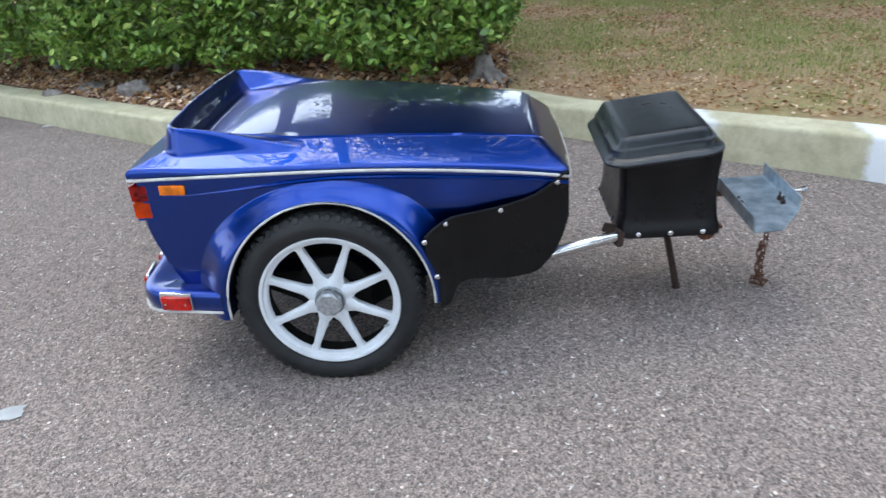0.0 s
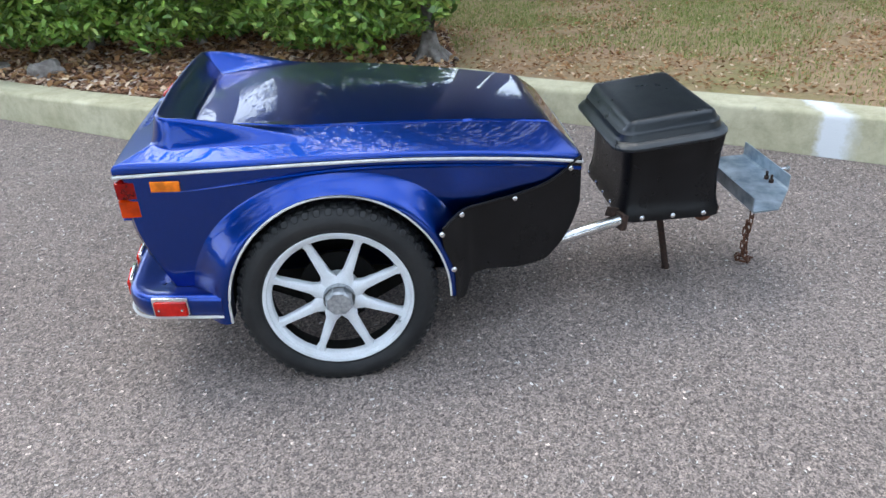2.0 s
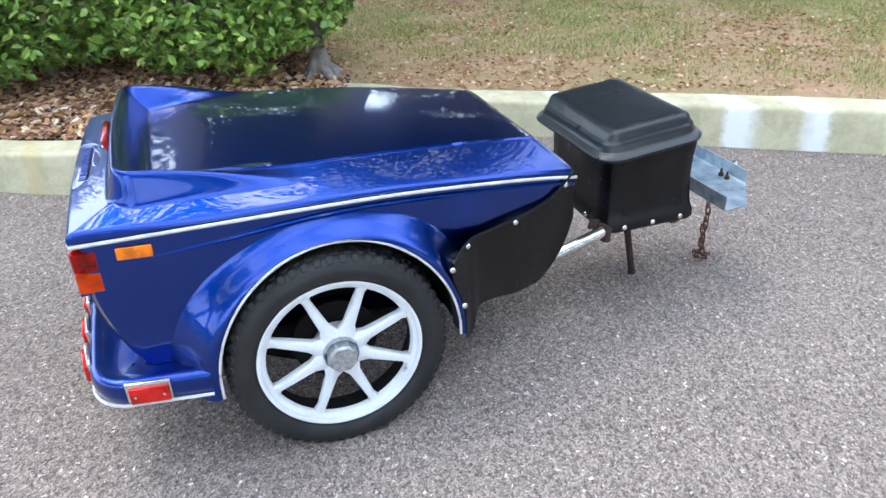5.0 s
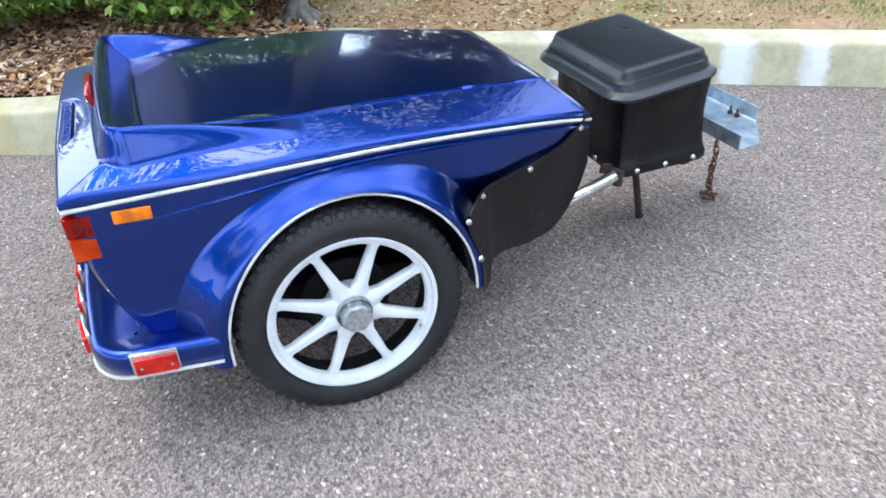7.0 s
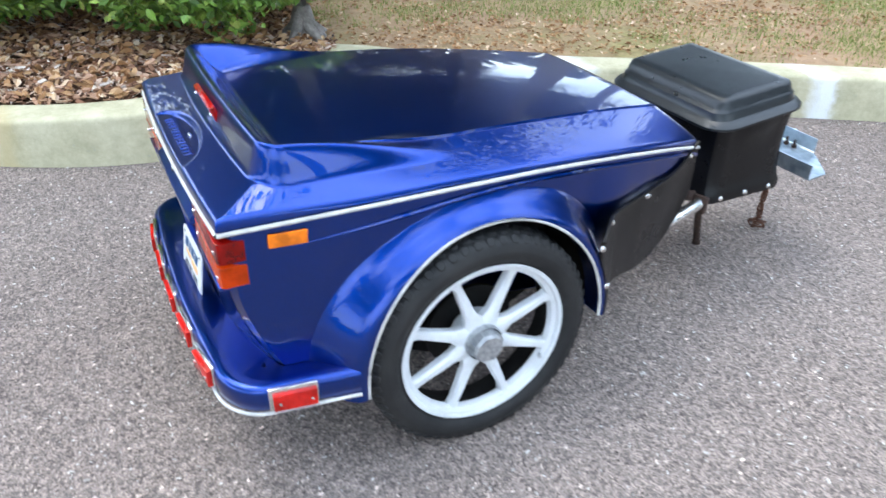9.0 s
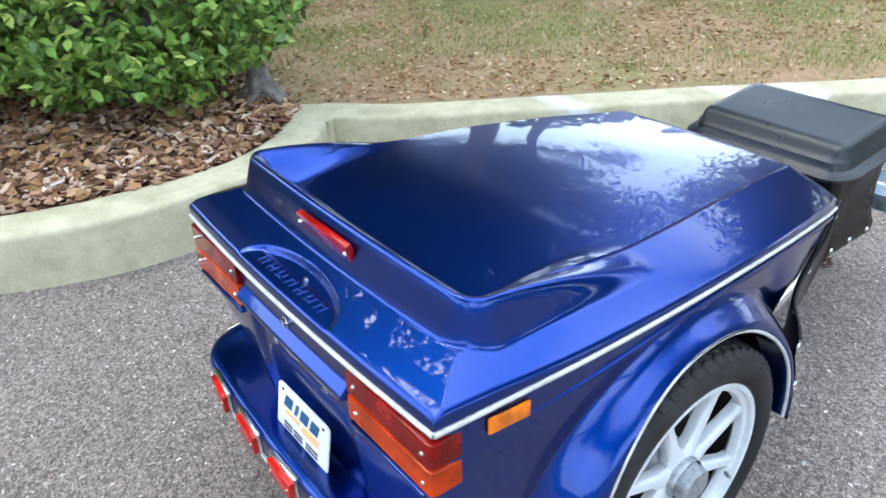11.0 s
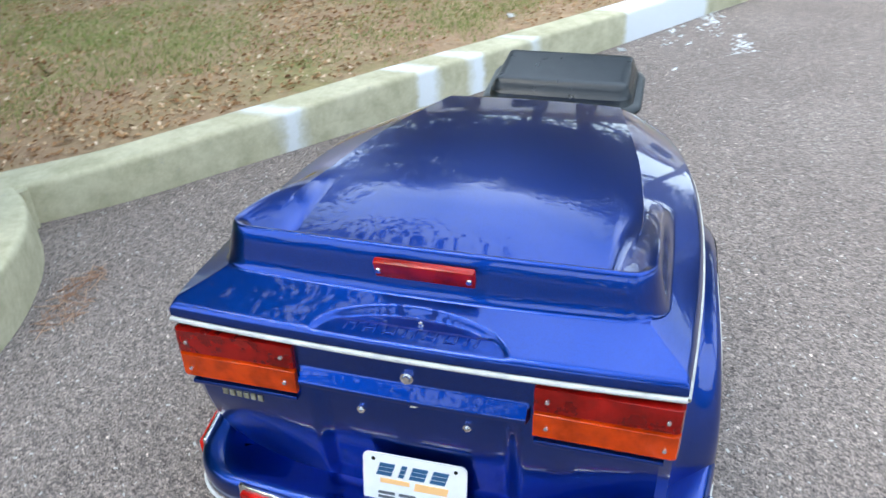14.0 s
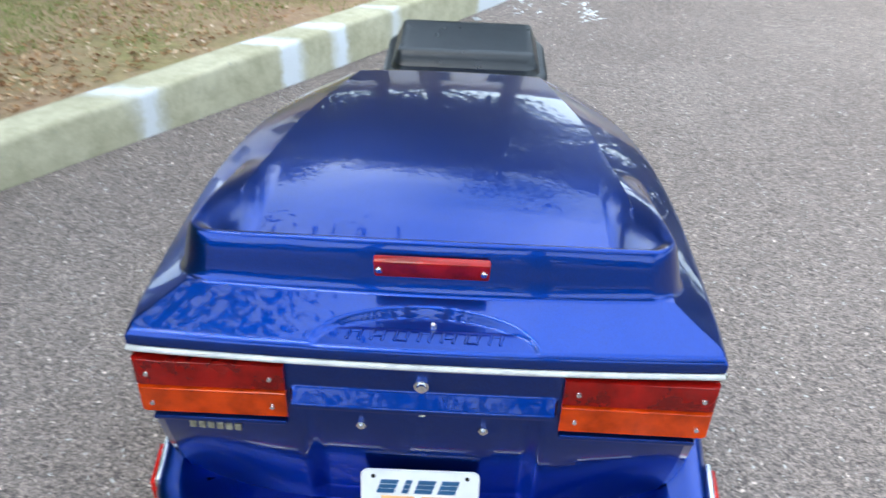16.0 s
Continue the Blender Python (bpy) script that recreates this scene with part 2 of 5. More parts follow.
def mesh_of(name, bm, mat, sharp=38):
    finish(bm, sharp)
    me = bpy.data.meshes.new(name)
    bm.to_mesh(me)
    bm.free()
    for m in mat if isinstance(mat, (list, tuple)) else (mat,):
        me.materials.append(m)
    return me


def part(name, bm, mat, parent, label="", sharp=38):
    ob = new(name, mesh_of(name, bm, mat, sharp))
    ob.parent = parent
    return tagged(ob, label)


def thing(name, label, category, m=None, group=""):
    ob = new(name)
    ob.empty_display_size = 0.1
    if m is not None:
        ob.matrix_basis = m
    return tagged(ob, label, category, group)


def sheet(bm, f, nu, nv, keep=None, mat=0):
    """A grid of points f(s, t), s and t from 0 to 1."""
    vs = [[bm.verts.new(f(i / nu, j / nv)) for j in range(nv + 1)] for i in range(nu + 1)]
    for i in range(nu):
        for j in range(nv):
            if keep is None or keep((i + 0.5) / nu, (j + 0.5) / nv):
                face = bm.faces.new((vs[i][j], vs[i + 1][j], vs[i + 1][j + 1], vs[i][j + 1]))
                face.material_index = mat
    return vs


def block(bm, size, m=None, bevel=0.0, segments=2):
    """A box of that size round the origin, its edges rounded, moved by m."""
    made = bmesh.ops.create_cube(bm, size=1.0)["verts"]
    bmesh.ops.scale(bm, vec=size, verts=made)
    if bevel:
        edges = list({e for v in made for e in v.link_edges})
        made = bmesh.ops.bevel(bm, geom=edges, offset=bevel, segments=segments, affect="EDGES", profile=0.5)["verts"]
    if m is not None:
        bmesh.ops.transform(bm, matrix=m, verts=list({v for v in made}))
    return made


def disc(bm, r1, r2, depth, m, segments=16):
    made = bmesh.ops.create_cone(bm, cap_ends=True, segments=segments, radius1=r1, radius2=r2, depth=depth, matrix=m)["verts"]
    return made


def lathe(bm, profile, segments=64, closed=False):
    """Turns (radius, along) points about the y axis."""
    rings = []
    for k in range(segments):
        a = 2 * math.pi * k / segments
        rings.append([bm.verts.new((r * math.cos(a), y, r * math.sin(a))) for r, y in profile])
    n = len(profile)
    for k in range(segments):
        p, q = rings[k], rings[(k + 1) % segments]
        for i in range(n if closed else n - 1):
            j = (i + 1) % n
            bm.faces.new((p[i], p[j], q[j], q[i]))


def tube(bm, points, radius, sides=8, caps=True):
    """A round bar through the points; radius may be a list."""
    points = [Vector(p) for p in points]
    radii = radius if isinstance(radius, (list, tuple)) else [radius] * len(points)
    rings, up = [], Vector((0, 0, 1))
    for i, p in enumerate(points):
        d = (points[min(i + 1, len(points) - 1)] - points[max(i - 1, 0)]).normalized()
        side = d.cross(up)
        if side.length < 0.1:
            side = d.cross(Vector((0, 1, 0)))
        side.normalize()
        top = side.cross(d)
        rings.append([bm.verts.new(p + radii[i] * (math.cos(a) * side + math.sin(a) * top)) for a in (2 * math.pi * k / sides for k in range(sides))])
    for a, b in zip(rings, rings[1:]):
        for k in range(sides):
            bm.faces.new((a[k], a[(k + 1) % sides], b[(k + 1) % sides], b[k]))
    if caps:
        bm.faces.new(rings[0])
        bm.faces.new(rings[-1])


def step(a, b, x):
    x = min(1.0, max(0.0, (x - a) / (b - a)))
    return x * x * (3 - 2 * x)


def curve(xs, ys):
    """A smooth line through the points."""
    n = len(xs)
    slope = [(ys[min(i + 1, n - 1)] - ys[max(i - 1, 0)]) / (xs[min(i + 1, n - 1)] - xs[max(i - 1, 0)]) for i in range(n)]

    def at(x):
        if x <= xs[0]:
            return ys[0] + slope[0] * (x - xs[0])
        if x >= xs[-1]:
            return ys[-1] + slope[-1] * (x - xs[-1])
        i = max(k for k in range(n - 1) if xs[k] <= x)
        h = xs[i + 1] - xs[i]
        t = (x - xs[i]) / h
        return ((2 * t ** 3 - 3 * t * t + 1) * ys[i] + (t ** 3 - 2 * t * t + t) * h * slope[i] + (3 * t * t - 2 * t ** 3) * ys[i + 1] + (t ** 3 - t * t) * h * slope[i + 1])

    return at


# ---- ground, kerb, lawn ----
def fall(y):
    """The asphalt's gentle fall towards the kerb."""
    return -0.013 * min(max(y - 2.0, 0.0), 3.0)


bm = bmesh.new()
GROUND_Y = (-150, -40, -10, 0, 1, 2.0, 5.0, 10, 40, 150)
sheet(bm, lambda s, t: (-150 + 300 * s, GROUND_Y[round(t * 9)], fall(GROUND_Y[round(t * 9)])), 8, 9)
ground = tagged(new("ground", mesh_of("ground", bm, ASPHALT)), "worn grey asphalt car park with pale stone chips", "asphalt", kind="structure")

KERB_WIDE = 0.200
ISLAND = [(-9.0, 8.35), (-6.0, 6.66), (-4.2, 5.63), (-2.95, 4.91), (-2.35, 4.56), (-1.95, 4.32), (-1.65, 4.14), (-1.40, 3.99), (-1.16, 3.885), (-0.96, 3.83), (-0.77, 3.815), (-0.57, 3.835), (-0.38, 3.895), (-0.20, 3.99), (-0.06, 4.09), (0.06, 4.21), (0.14, 4.32), (0.18, 4.39)]
STRAIGHT = [(0.02, 4.43), (0.157, 4.337), (0.30, 4.205), (0.48, 4.06), (0.72, 3.905), (1.08, 3.665), (1.36, 3.482), (1.71, 3.250), (2.03, 3.050), (2.5, 2.765), (3.1, 2.41), (5.0, 1.32), (9.0, -0.95), (30.0, -13.0)]


def dense_path(points, pieces=6):
    out = []
    xs = list(range(len(points)))
    fx, fy = curve(xs, [p[0] for p in points]), curve(xs, [p[1] for p in points])
    for i in range((len(points) - 1) * pieces + 1):
        out.append((fx(i / pieces), fy(i / pieces)))
    return out


def offset_path(path, d):
    out = []
    for i, p in enumerate(path):
        a, b = path[max(i - 1, 0)], path[min(i + 1, len(path) - 1)]
        n = Vector((-(b[1] - a[1]), b[0] - a[0])).normalized()
        out.append((p[0] + n.x * d, p[1] + n.y * d))
    return out


island_top = curve([-9.0, -2.4, -1.9, -1.4, -1.0, -0.6, -0.2, 0.16], [0.132, 0.134, 0.146, 0.166, 0.184, 0.182, 0.156, 0.134])
straight_top = curve([0.0, 0.3, 1.0, 1.5, 2.1, 3.5, 30.0], [0.133, 0.138, 0.160, 0.180, 0.190, 0.192, 0.192])


def bed_z(x, y):
    """The planting bed's surface, a little below the kerb round it."""
    return island_top(min(0.16, max(-2.6, x - 0.30 * (y - 4.2)))) - 0.020


def lawn_z(x, y):
    """The lawn's surface, a little below the kerb beside it."""
    away = max(0.0, (y - 4.337 + 0.69 * (x - 0.157)) * 0.823)
    return straight_top(min(3.5, max(0.157, x - 0.568 * away))) - 0.022


def kerb(name, path, label, top):
    """A concrete kerb whose road foot follows the path; its body lies to the left of the way."""
    bm = bmesh.new()
    # how far in, how far below the top; the foot lies under the asphalt
    profile = [(-0.002, 0.26), (0.0, 0.10), (0.006, 0.026), (0.008, 0.014), (0.013, 0.006), (0.021, 0.001), (0.036, 0.0), (KERB_WIDE - 0.036, 0.0), (KERB_WIDE - 0.010, 0.006), (KERB_WIDE, 0.03), (KERB_WIDE, 0.26)]
    lines = [offset_path(path, d) for d, z in profile]
    rows = []
    for i in range(len(path)):
        high = top(path[i][0])
        rows.append([bm.verts.new((lines[k][i][0], lines[k][i][1], high - z + (0.004 * noise.noise(Vector((lines[k][i][0] * 3, lines[k][i][1] * 3, k))) if z < 0.08 else 0))) for k, (d, z) in enumerate(profile)])
    for a, b in zip(rows, rows[1:]):
        for k in range(len(profile) - 1):
            bm.faces.new((a[k], a[k + 1], b[k + 1], b[k]))
    bm.faces.new(rows[0])
    bm.faces.new(rows[-1])
    return tagged(new(name, mesh_of(name, bm, KERB, 60)), label, "kerb", kind="structure")


island_path, straight_path = dense_path(ISLAND), dense_path(STRAIGHT)
kerb("kerb", island_path, "pale green painted concrete kerb round the planting bed, scuffed", island_top)
beside = kerb("kerb", straight_path, "pale green painted concrete kerb beside the lawn, with white paint smears", straight_top)
# mortar in the corner between the two kerbs
bm = bmesh.new()
disc(bm, 0.026, 0.022, 0.20, pose(0.142, 4.318, 0.028), 14)
part("mortar", bm, KERB, beside)


SOIL = 0.108
bm = bmesh.new()
near = offset_path(island_path, 0.1)[:-12] + [(0.10, 4.46), (0.48, 4.46)]
rows = [[bm.verts.new((x, y, SOIL)) for x, y in near], [bm.verts.new((-40 + 100 * k / (len(near) - 1), 60, SOIL)) for k in range(len(near))]]
for k in range(len(near) - 1):
    bm.faces.new((rows[0][k], rows[0][k + 1], rows[1][k + 1], rows[1][k]))
# the strip of lawn along the kerb follows its height
strip = [(-0.337, 4.678)] + [p for p in straight_path if 0.15 < p[0] < 32]
rows = [[bm.verts.new((x, y, straight_top(min(3.5, max(0.157, p[0]))) - 0.022)) for p, (x, y) in zip(strip, offset_path(strip, d))] for d in (0.1, 0.3, 0.7, 1.4, 2.8, 5.6, 12.0)]
for a, b in zip(rows, rows[1:]):
    for k in range(len(strip) - 1):
        bm.faces.new((a[k], a[k + 1], b[k + 1], b[k]))
tagged(new("lawn", mesh_of("lawn", bm, LAWN)), "dry patchy lawn strewn with fallen leaves", "lawn", kind="structure")

bed = [p for p in offset_path(island_path, 0.185) if p[0] > -6.5][:-10] + [(0.10, 4.50), (0.16, 4.78), (0.14, 5.4), (-0.3, 6.7), (-6.4, 9.0)]


def inside(x, y, poly):
    hit = False
    for (x1, y1), (x2, y2) in zip(poly, poly[1:] + poly[:1]):
        if (y1 > y) != (y2 > y) and x < (x2 - x1) * (y - y1) / (y2 - y1) + x1:
            hit = not hit
    return hit


bed_under = [p for p in offset_path(island_path, 0.11) if p[0] > -6.5][:-9] + bed[-5:]
bm = bmesh.new()
sheet(bm, lambda q, t: (-6.4 + 6.6 * q, 3.8 + 5.2 * t, bed_z(-6.4 + 6.6 * q, 3.8 + 5.2 * t)), 110, 86, lambda q, t: inside(-6.4 + 6.6 * q, 3.8 + 5.2 * t, bed_under))
bmesh.ops.delete(bm, geom=[v for v in bm.verts if not v.link_faces], context="VERTS")
tagged(new("mulch_bed", mesh_of("mulch_bed", bm, BED)), "dark soil of the planting bed under brown mulch", "mulch", kind="structure")

# ---- the trailer: plan and heights, x forward from its tail, y to its left ----
TAIL = pose(-0.943, 2.407, 0, 0, 0, 1.6) @ pose(0, 0, 0, -0.6, 0, 0)
trailer = thing("motorcycle_trailer", "metallic blue fibreglass motorcycle trailer with white wheels parked by the kerb", "trailer", TAIL)

half_width = curve([0.0, 0.1, 0.3, 0.5, 0.7, 0.9, 1.1, 1.216], [0.406, 0.415, 0.428, 0.429, 0.418, 0.393, 0.355, 0.322])
deck_half = curve([0.15, 0.35, 0.6, 0.85, 1.16], [0.302, 0.318, 0.305, 0.272, 0.228])
deck_z = curve([0.15, 0.3, 0.6, 0.87, 1.15, 1.24], [0.686, 0.694, 0.684, 0.660, 0.624, 0.611])
trim_line = curve([0.0, 0.1, 0.3, 0.5, 0.7, 0.9, 1.1, 1.216], [0.629, 0.632, 0.635, 0.633, 0.623, 0.600, 0.566, 0.537])
NOSE = 1.216


def trim_z(u):
    return trim_line(min(max(u, 0.0), NOSE))


def lip(u):
    return 0.011 + 0.016 * (1 - step(0.02, 0.30, u))


def tail_u(v):
    return -0.010 + 0.012 * min(1.0, abs(v) / 0.406) ** 2


def ridge_inside(u, a):
    """How far inside the raised rim's foot a place lies."""
    side = 0.372 + 0.02 * max(0.0, u - 0.1) - a
    rear = u - (0.088 - 0.012 * (1 - (a / 0.35) ** 2))
    r = 0.065
    if side < r and rear < r:
        return r - math.hypot(r - side, r - rear)
    return min(side, rear)


def lid_z(u, v):
    a = abs(v)
    w, d = half_width(u), deck_half(u)
    edge = trim_z(u) + lip(u)
    top = deck_z(u)
    t = max(0.0, (w - a) / max(0.02, w - d))
    if t < 1:
        flank = edge + (top - edge) * (t ** 0.85)
        # the flank is steeper beside the rim
        near = 1 - step(0.05, 0.42, u)
        close = edge + (top - edge) * min(1.0, t / 0.58)
        z = flank + near * (close - flank)
    else:
        z = top + 0.005 * step(0.16, 0.45, u) + 0.011 * (1 - (a / d) ** 2) * step(0.16, 0.45, u) * (1 - 0.45 * step(0.8, 1.2, u))
    apron = 0.653 + (u - tail_u(v)) / 0.105 * 0.034
    z = min(z, apron) if u < 0.3 else z
    front = 0.556 + (NOSE - u) / 0.062 * 0.058
    k = 0.016
    h = max(0.0, k - abs(z - front)) / k
    z = min(z, front) - h * h * k * 0.25
    inside = ridge_inside(u, a)
    fade = (1 - step(0.10, 0.50, u)) ** 0.8
    rise = step(0.0, 0.028, inside) * (1 - step(0.027, 0.104, inside)) * fade
    crest = 0.756 - 0.005 * (a / 0.35) ** 2
    z += rise * max(0.0, crest - z)
    # the sunk half-moon with the raised name
    q = math.hypot(v / 0.158, max(0.0, u + 0.004) / 0.064) if u > -0.03 else 2
    if q < 1.06:
        floor = 0.6505 + 0.17 * max(0.0, u) + 0.003 * (1 - step(0.026, 0.034, u))
        sink = 1 - step(0.925, 1.0, q)
        z = z + (min(z, floor) - z) * sink * step(-0.020, -0.004, u)
    return z


def lid_mesh():
    bm = bmesh.new()
    us = [0.30 * (i / 132) for i in range(132)] + [0.30 + (NOSE - 0.30) * (i / 76) for i in range(77)]
    nv = 360
    rows = []
    for i, u0 in enumerate(us):
        row = []
        for j in range(nv + 1):
            r = -1 + 2 * j / nv
            k = min(1.0, u0 / 0.088)
            u = u0
            for turn in range(3):
                # two thirds of the columns lie on the deck, the rest on its flanks
                w, d = half_width(u0), min(deck_half(u), half_width(u0) - 0.03)
                v = math.copysign(abs(r) * 1.5 * d if abs(r) < 2 / 3 else d + (abs(r) * 3 - 2) * (w - d), r)
                bow = tail_u(v) * (1 - k) - 0.012 * (1 - min(1.0, abs(v) / 0.35) ** 2) * k * (1 - step(0.12, 0.30, u0))
                u = u0 + bow + 0.014 * (1 - (v / w) ** 2) * step(0.9, NOSE, u0)
            z = lid_z(u, v)
            e = min(half_width(u0) - abs(v), (u0 if u0 < 0.5 else NOSE - u0))
            if e < 0.008:
                z -= 0.006 * (1 - e / 0.008) ** 2
            row.append(bm.verts.new((u, v, z)))
        rows.append(row)
    for a, b in zip(rows, rows[1:]):
        for j in range(nv):
            bm.faces.new((a[j], a[j + 1], b[j + 1], b[j]))
    # the lip that hangs down to the piping
    loop = rows[0] + [r[-1] for r in rows[1:]] + rows[-1][::-1][1:] + [r[0] for r in rows[::-1]][1:-1]
    low = [bm.verts.new((p.co.x, p.co.y, trim_z(max(0, p.co.x)) + 0.004)) for p in loop]
    n = len(loop)
    for k in range(n):
        bm.faces.new((loop[k], loop[(k + 1) % n], low[(k + 1) % n], low[k]))
    return bm


lid = part("lid", lid_mesh(), PAINT, trailer, "glossy blue lid with a raised rear rim", 48)


def rim_loop(grow, drop):
    """The outline of the lid at the height of the piping."""
    pts = []
    for i in range(41):
        v = -half_width(0) + 2 * half_width(0) * i / 40
        pts.append((tail_u(v) - grow, v * (1 + grow / 0.41), trim_z(0) - drop))
    for i in range(1, 61):
        u = NOSE * i / 60
        pts.append((u, half_width(u) + grow, trim_z(u) - drop))
    for i in range(1, 21):
        v = half_width(NOSE) * (1 - 2 * i / 20)
        pts.append((NOSE + 0.014 * (1 - (v / half_width(NOSE)) ** 2) + grow * 0.7, v, trim_z(NOSE) - drop))
    for i in range(1, 60):
        u = NOSE * (1 - i / 60)
        pts.append((u, -half_width(u) - grow, trim_z(u) - drop))
    return pts


bm = bmesh.new()
loop = rim_loop(-0.0005, 0.003)
tube(bm, loop + loop[:1], 0.0047, 8, False)
part("piping", bm, PIPING, trailer, "white piping between lid and tub", 60)

# a crease below the piping, which sinks away towards the tail
for sg in (-1, 1):
    bm = bmesh.new()
    pts, radii = [], []
    for k in range(49):
        u = 0.13 + (NOSE - 0.135) * k / 48
        pts.append((u, sg * (half_width(u) - 0.004), trim_z(u) - 0.022 - 0.034 * (1 - step(0.10, 0.62, u))))
        radii.append(0.0065 * step(0.10, 0.40, u) + 0.0004)
    tube(bm, pts, radii, 8)
    part("crease", bm, PAINT, trailer)

# letters too worn to read, as raised bars in the half-moon
for k in range(7):
    v = 0.096 - 0.032 * k
    bm = bmesh.new()
    for w, dv in ((0.0045, 0.0075), (0.0045, -0.0075)):
        block(bm, (0.019, w, 0.004), pose(0.018, v + dv, 0.6565, 0, -9.6, -14), 0.0012, 1)
    block(bm, (0.0045, 0.015, 0.004), pose(0.024 - 0.006 * (k % 3), v, 0.6568, 0, -9.6, 0), 0.0012, 1)
    part("raised_bar", bm, PAINT, lid)
bm = bmesh.new()
disc(bm, 0.005, 0.003, 0.006, pose(0.040, -0.010, 0.6600, 0, -12, 0), 12)
part("screw", bm, CHROME, lid)

# ---- tub ----
ARCH_U, ARCH_Z, ARCH_A, ARCH_B = 0.532, 0.255, 0.294, 0.301


def arch(theta, grow):
    """A place on the wheel arch's outline, grown outward; theta 0 is forward, 180 rearward; past them it drops straight."""
    if theta < 0:
        return ARCH_U + ARCH_A + grow, ARCH_Z + theta / 90 * 0.14
    if theta > 180:
        return ARCH_U - ARCH_A - grow, ARCH_Z - (theta - 180) / 90 * 0.14
    c, s = math.cos(radians(theta)), math.sin(radians(theta))
    return ARCH_U + (ARCH_A + grow) * c, ARCH_Z + (ARCH_B + grow * 0.55) * s


def arch_grow(u, z):
    """About how far outside the arch's outline a place lies."""
    if z < ARCH_Z:
        return abs(u - ARCH_U) - ARCH_A
    return (math.hypot((u - ARCH_U) / ARCH_A, (z - ARCH_Z) / ARCH_B) - 1) * 0.30


def tub_rear(z):
    return 0.0 if z > 0.5 else 0.0508 * ((0.5 - z) / 0.16) ** 1.5


guard_v = curve([0.79, 0.815, 0.870, 0.946, 1.022, 1.108, 1.21], [0.488, 0.480, 0.432, 0.398, 0.376, 0.352, 0.322])


def side_v(u, z):
    """The tub's half width; ahead of the wheel it swells out to carry the stone guard."""
    w = half_width(u) - 0.004
    swell = max(0.0, min(guard_v(u), 0.450) - 0.007 - w) * step(0.80, 0.97, u) * step(0.610, 0.480, z)
    w += swell * (1 - step(1.10, 1.20, u))
    tuck = 0.42 * step(0.72, 1.05, u) * max(0.0, 0.50 - z)
    return w - tuck


def tub_bottom(u):
    return 0.30 if u < 0.3 else 0.30 - 0.055 * step(0.5, 1.0, u)


def tub_front(z):
    return NOSE - 0.006 - 0.42 * max(0.0, 0.47 - z) ** 1.25


def tub_mesh():
    bm = bmesh.new()
    for sg in (-1, 1):
        def flank(s, t):
            z = 0.20 + (0.62 - 0.20) * t
            u0, u1 = tub_rear(z) + 0.0134, tub_front(z)
            u = u0 + (u1 - u0) * s
            zt = trim_z(u)
            z = min(z, zt) if t < 1 else zt
            v = side_v(u, z)
            r = 0.02
            if u - u0 < r:
                v -= r - math.sqrt(max(0.0, r * r - (r - (u - u0)) ** 2))
            return (u, sg * v, z)
        def keep(s, t):
            u, v, z = flank(s, t)
            return arch_grow(u, z) > 0.03 and z > tub_bottom(u)
        sheet(bm, flank, 100, 36, keep)
    # the tail, sunk in its middle below the ledge
    def tail(s, t):
        z = 0.296 + 0.326 * t
        v = (-1 + 2 * s) * (side_v(tub_rear(z) + 0.0134, z) - 0.0195)
        a = abs(v)
        # it leans in towards its lower corners
        u = tub_rear(z) * (0.30 + 0.70 * min(1.0, a / 0.385) ** 3) + tail_u(v) * 0.8 + 0.012
        middle = (1 - step(0.146, 0.180, a)) * step(0.285, 0.33, z)
        # a sloping ledge between the lamps, the panel below it set back
        span = 1 - step(0.186, 0.189, a)
        slope = min(1.0, max(0.0, (0.570 - z) / 0.021)) * step(0.5390, 0.5420, z)
        u += 0.013 * middle * (1 - step(0.5390, 0.5420, z)) - 0.018 * span * slope
        return (u, v, z)
    sheet(bm, tail, 150, 130)
    def front(s, t):
        z = 0.245 + (trim_z(NOSE) - 0.245) * t
        u = tub_front(z)
        return (u, (-1 + 2 * s) * side_v(u, z), z)
    sheet(bm, front, 20, 16)
    def under(s, t):
        u = 0.03 + 1.10 * s
        return (u, (-1 + 2 * t) * min(0.36, side_v(u, 0.3)), tub_bottom(u))
    sheet(bm, under, 24, 6)
    bmesh.ops.remove_doubles(bm, verts=bm.verts, dist=0.0005)
    return bm


part("tub", tub_mesh(), PAINT, trailer, "blue fibreglass lower tub", 40)


def ledge_bar(sg):
    bm = bmesh.new()
    block(bm, (0.086, 0.194, 0.009), pose(0.037, sg * 0.292, 0.5035), 0.003)
    return bm


for sg in (-1, 1):
    part("lamp_ledge", ledge_bar(sg), PAINT, trailer)


def lip_v(theta):
    """How far out the arch's lip stands."""
    a = radians(min(180, max(0, theta)))
    return 0.503 - 0.016 * max(0.0, math.cos(a)) + 0.006 * min(0.0, math.cos(a)) - 0.032 * max(0.0, math.sin(a)) ** 3


def reach_at(theta):
    """How far the fender spreads from its lip; less in front, below the guard."""
    return 0.105 * (0.70 + 0.30 * step(15, 65, theta))


def fender_fall(t, theta):
    """How the fender falls from its lip, at 0, to the tub, at 1; behind the wheel it faces outward for longer."""
    crown = 1 - (0.55 * step(-0.06, 0.60, t) ** 0.9 + 0.45 * step(0.20, 1.0, t))
    side = 0.22 * max(0.0, 1 - t * t) ** 0.75 + 0.78 * (1 - step(0.10, 1.0, t))
    k = max(step(115, 165, theta), 1 - step(35, 85, theta))
    return crown * (1 - k) + side * k


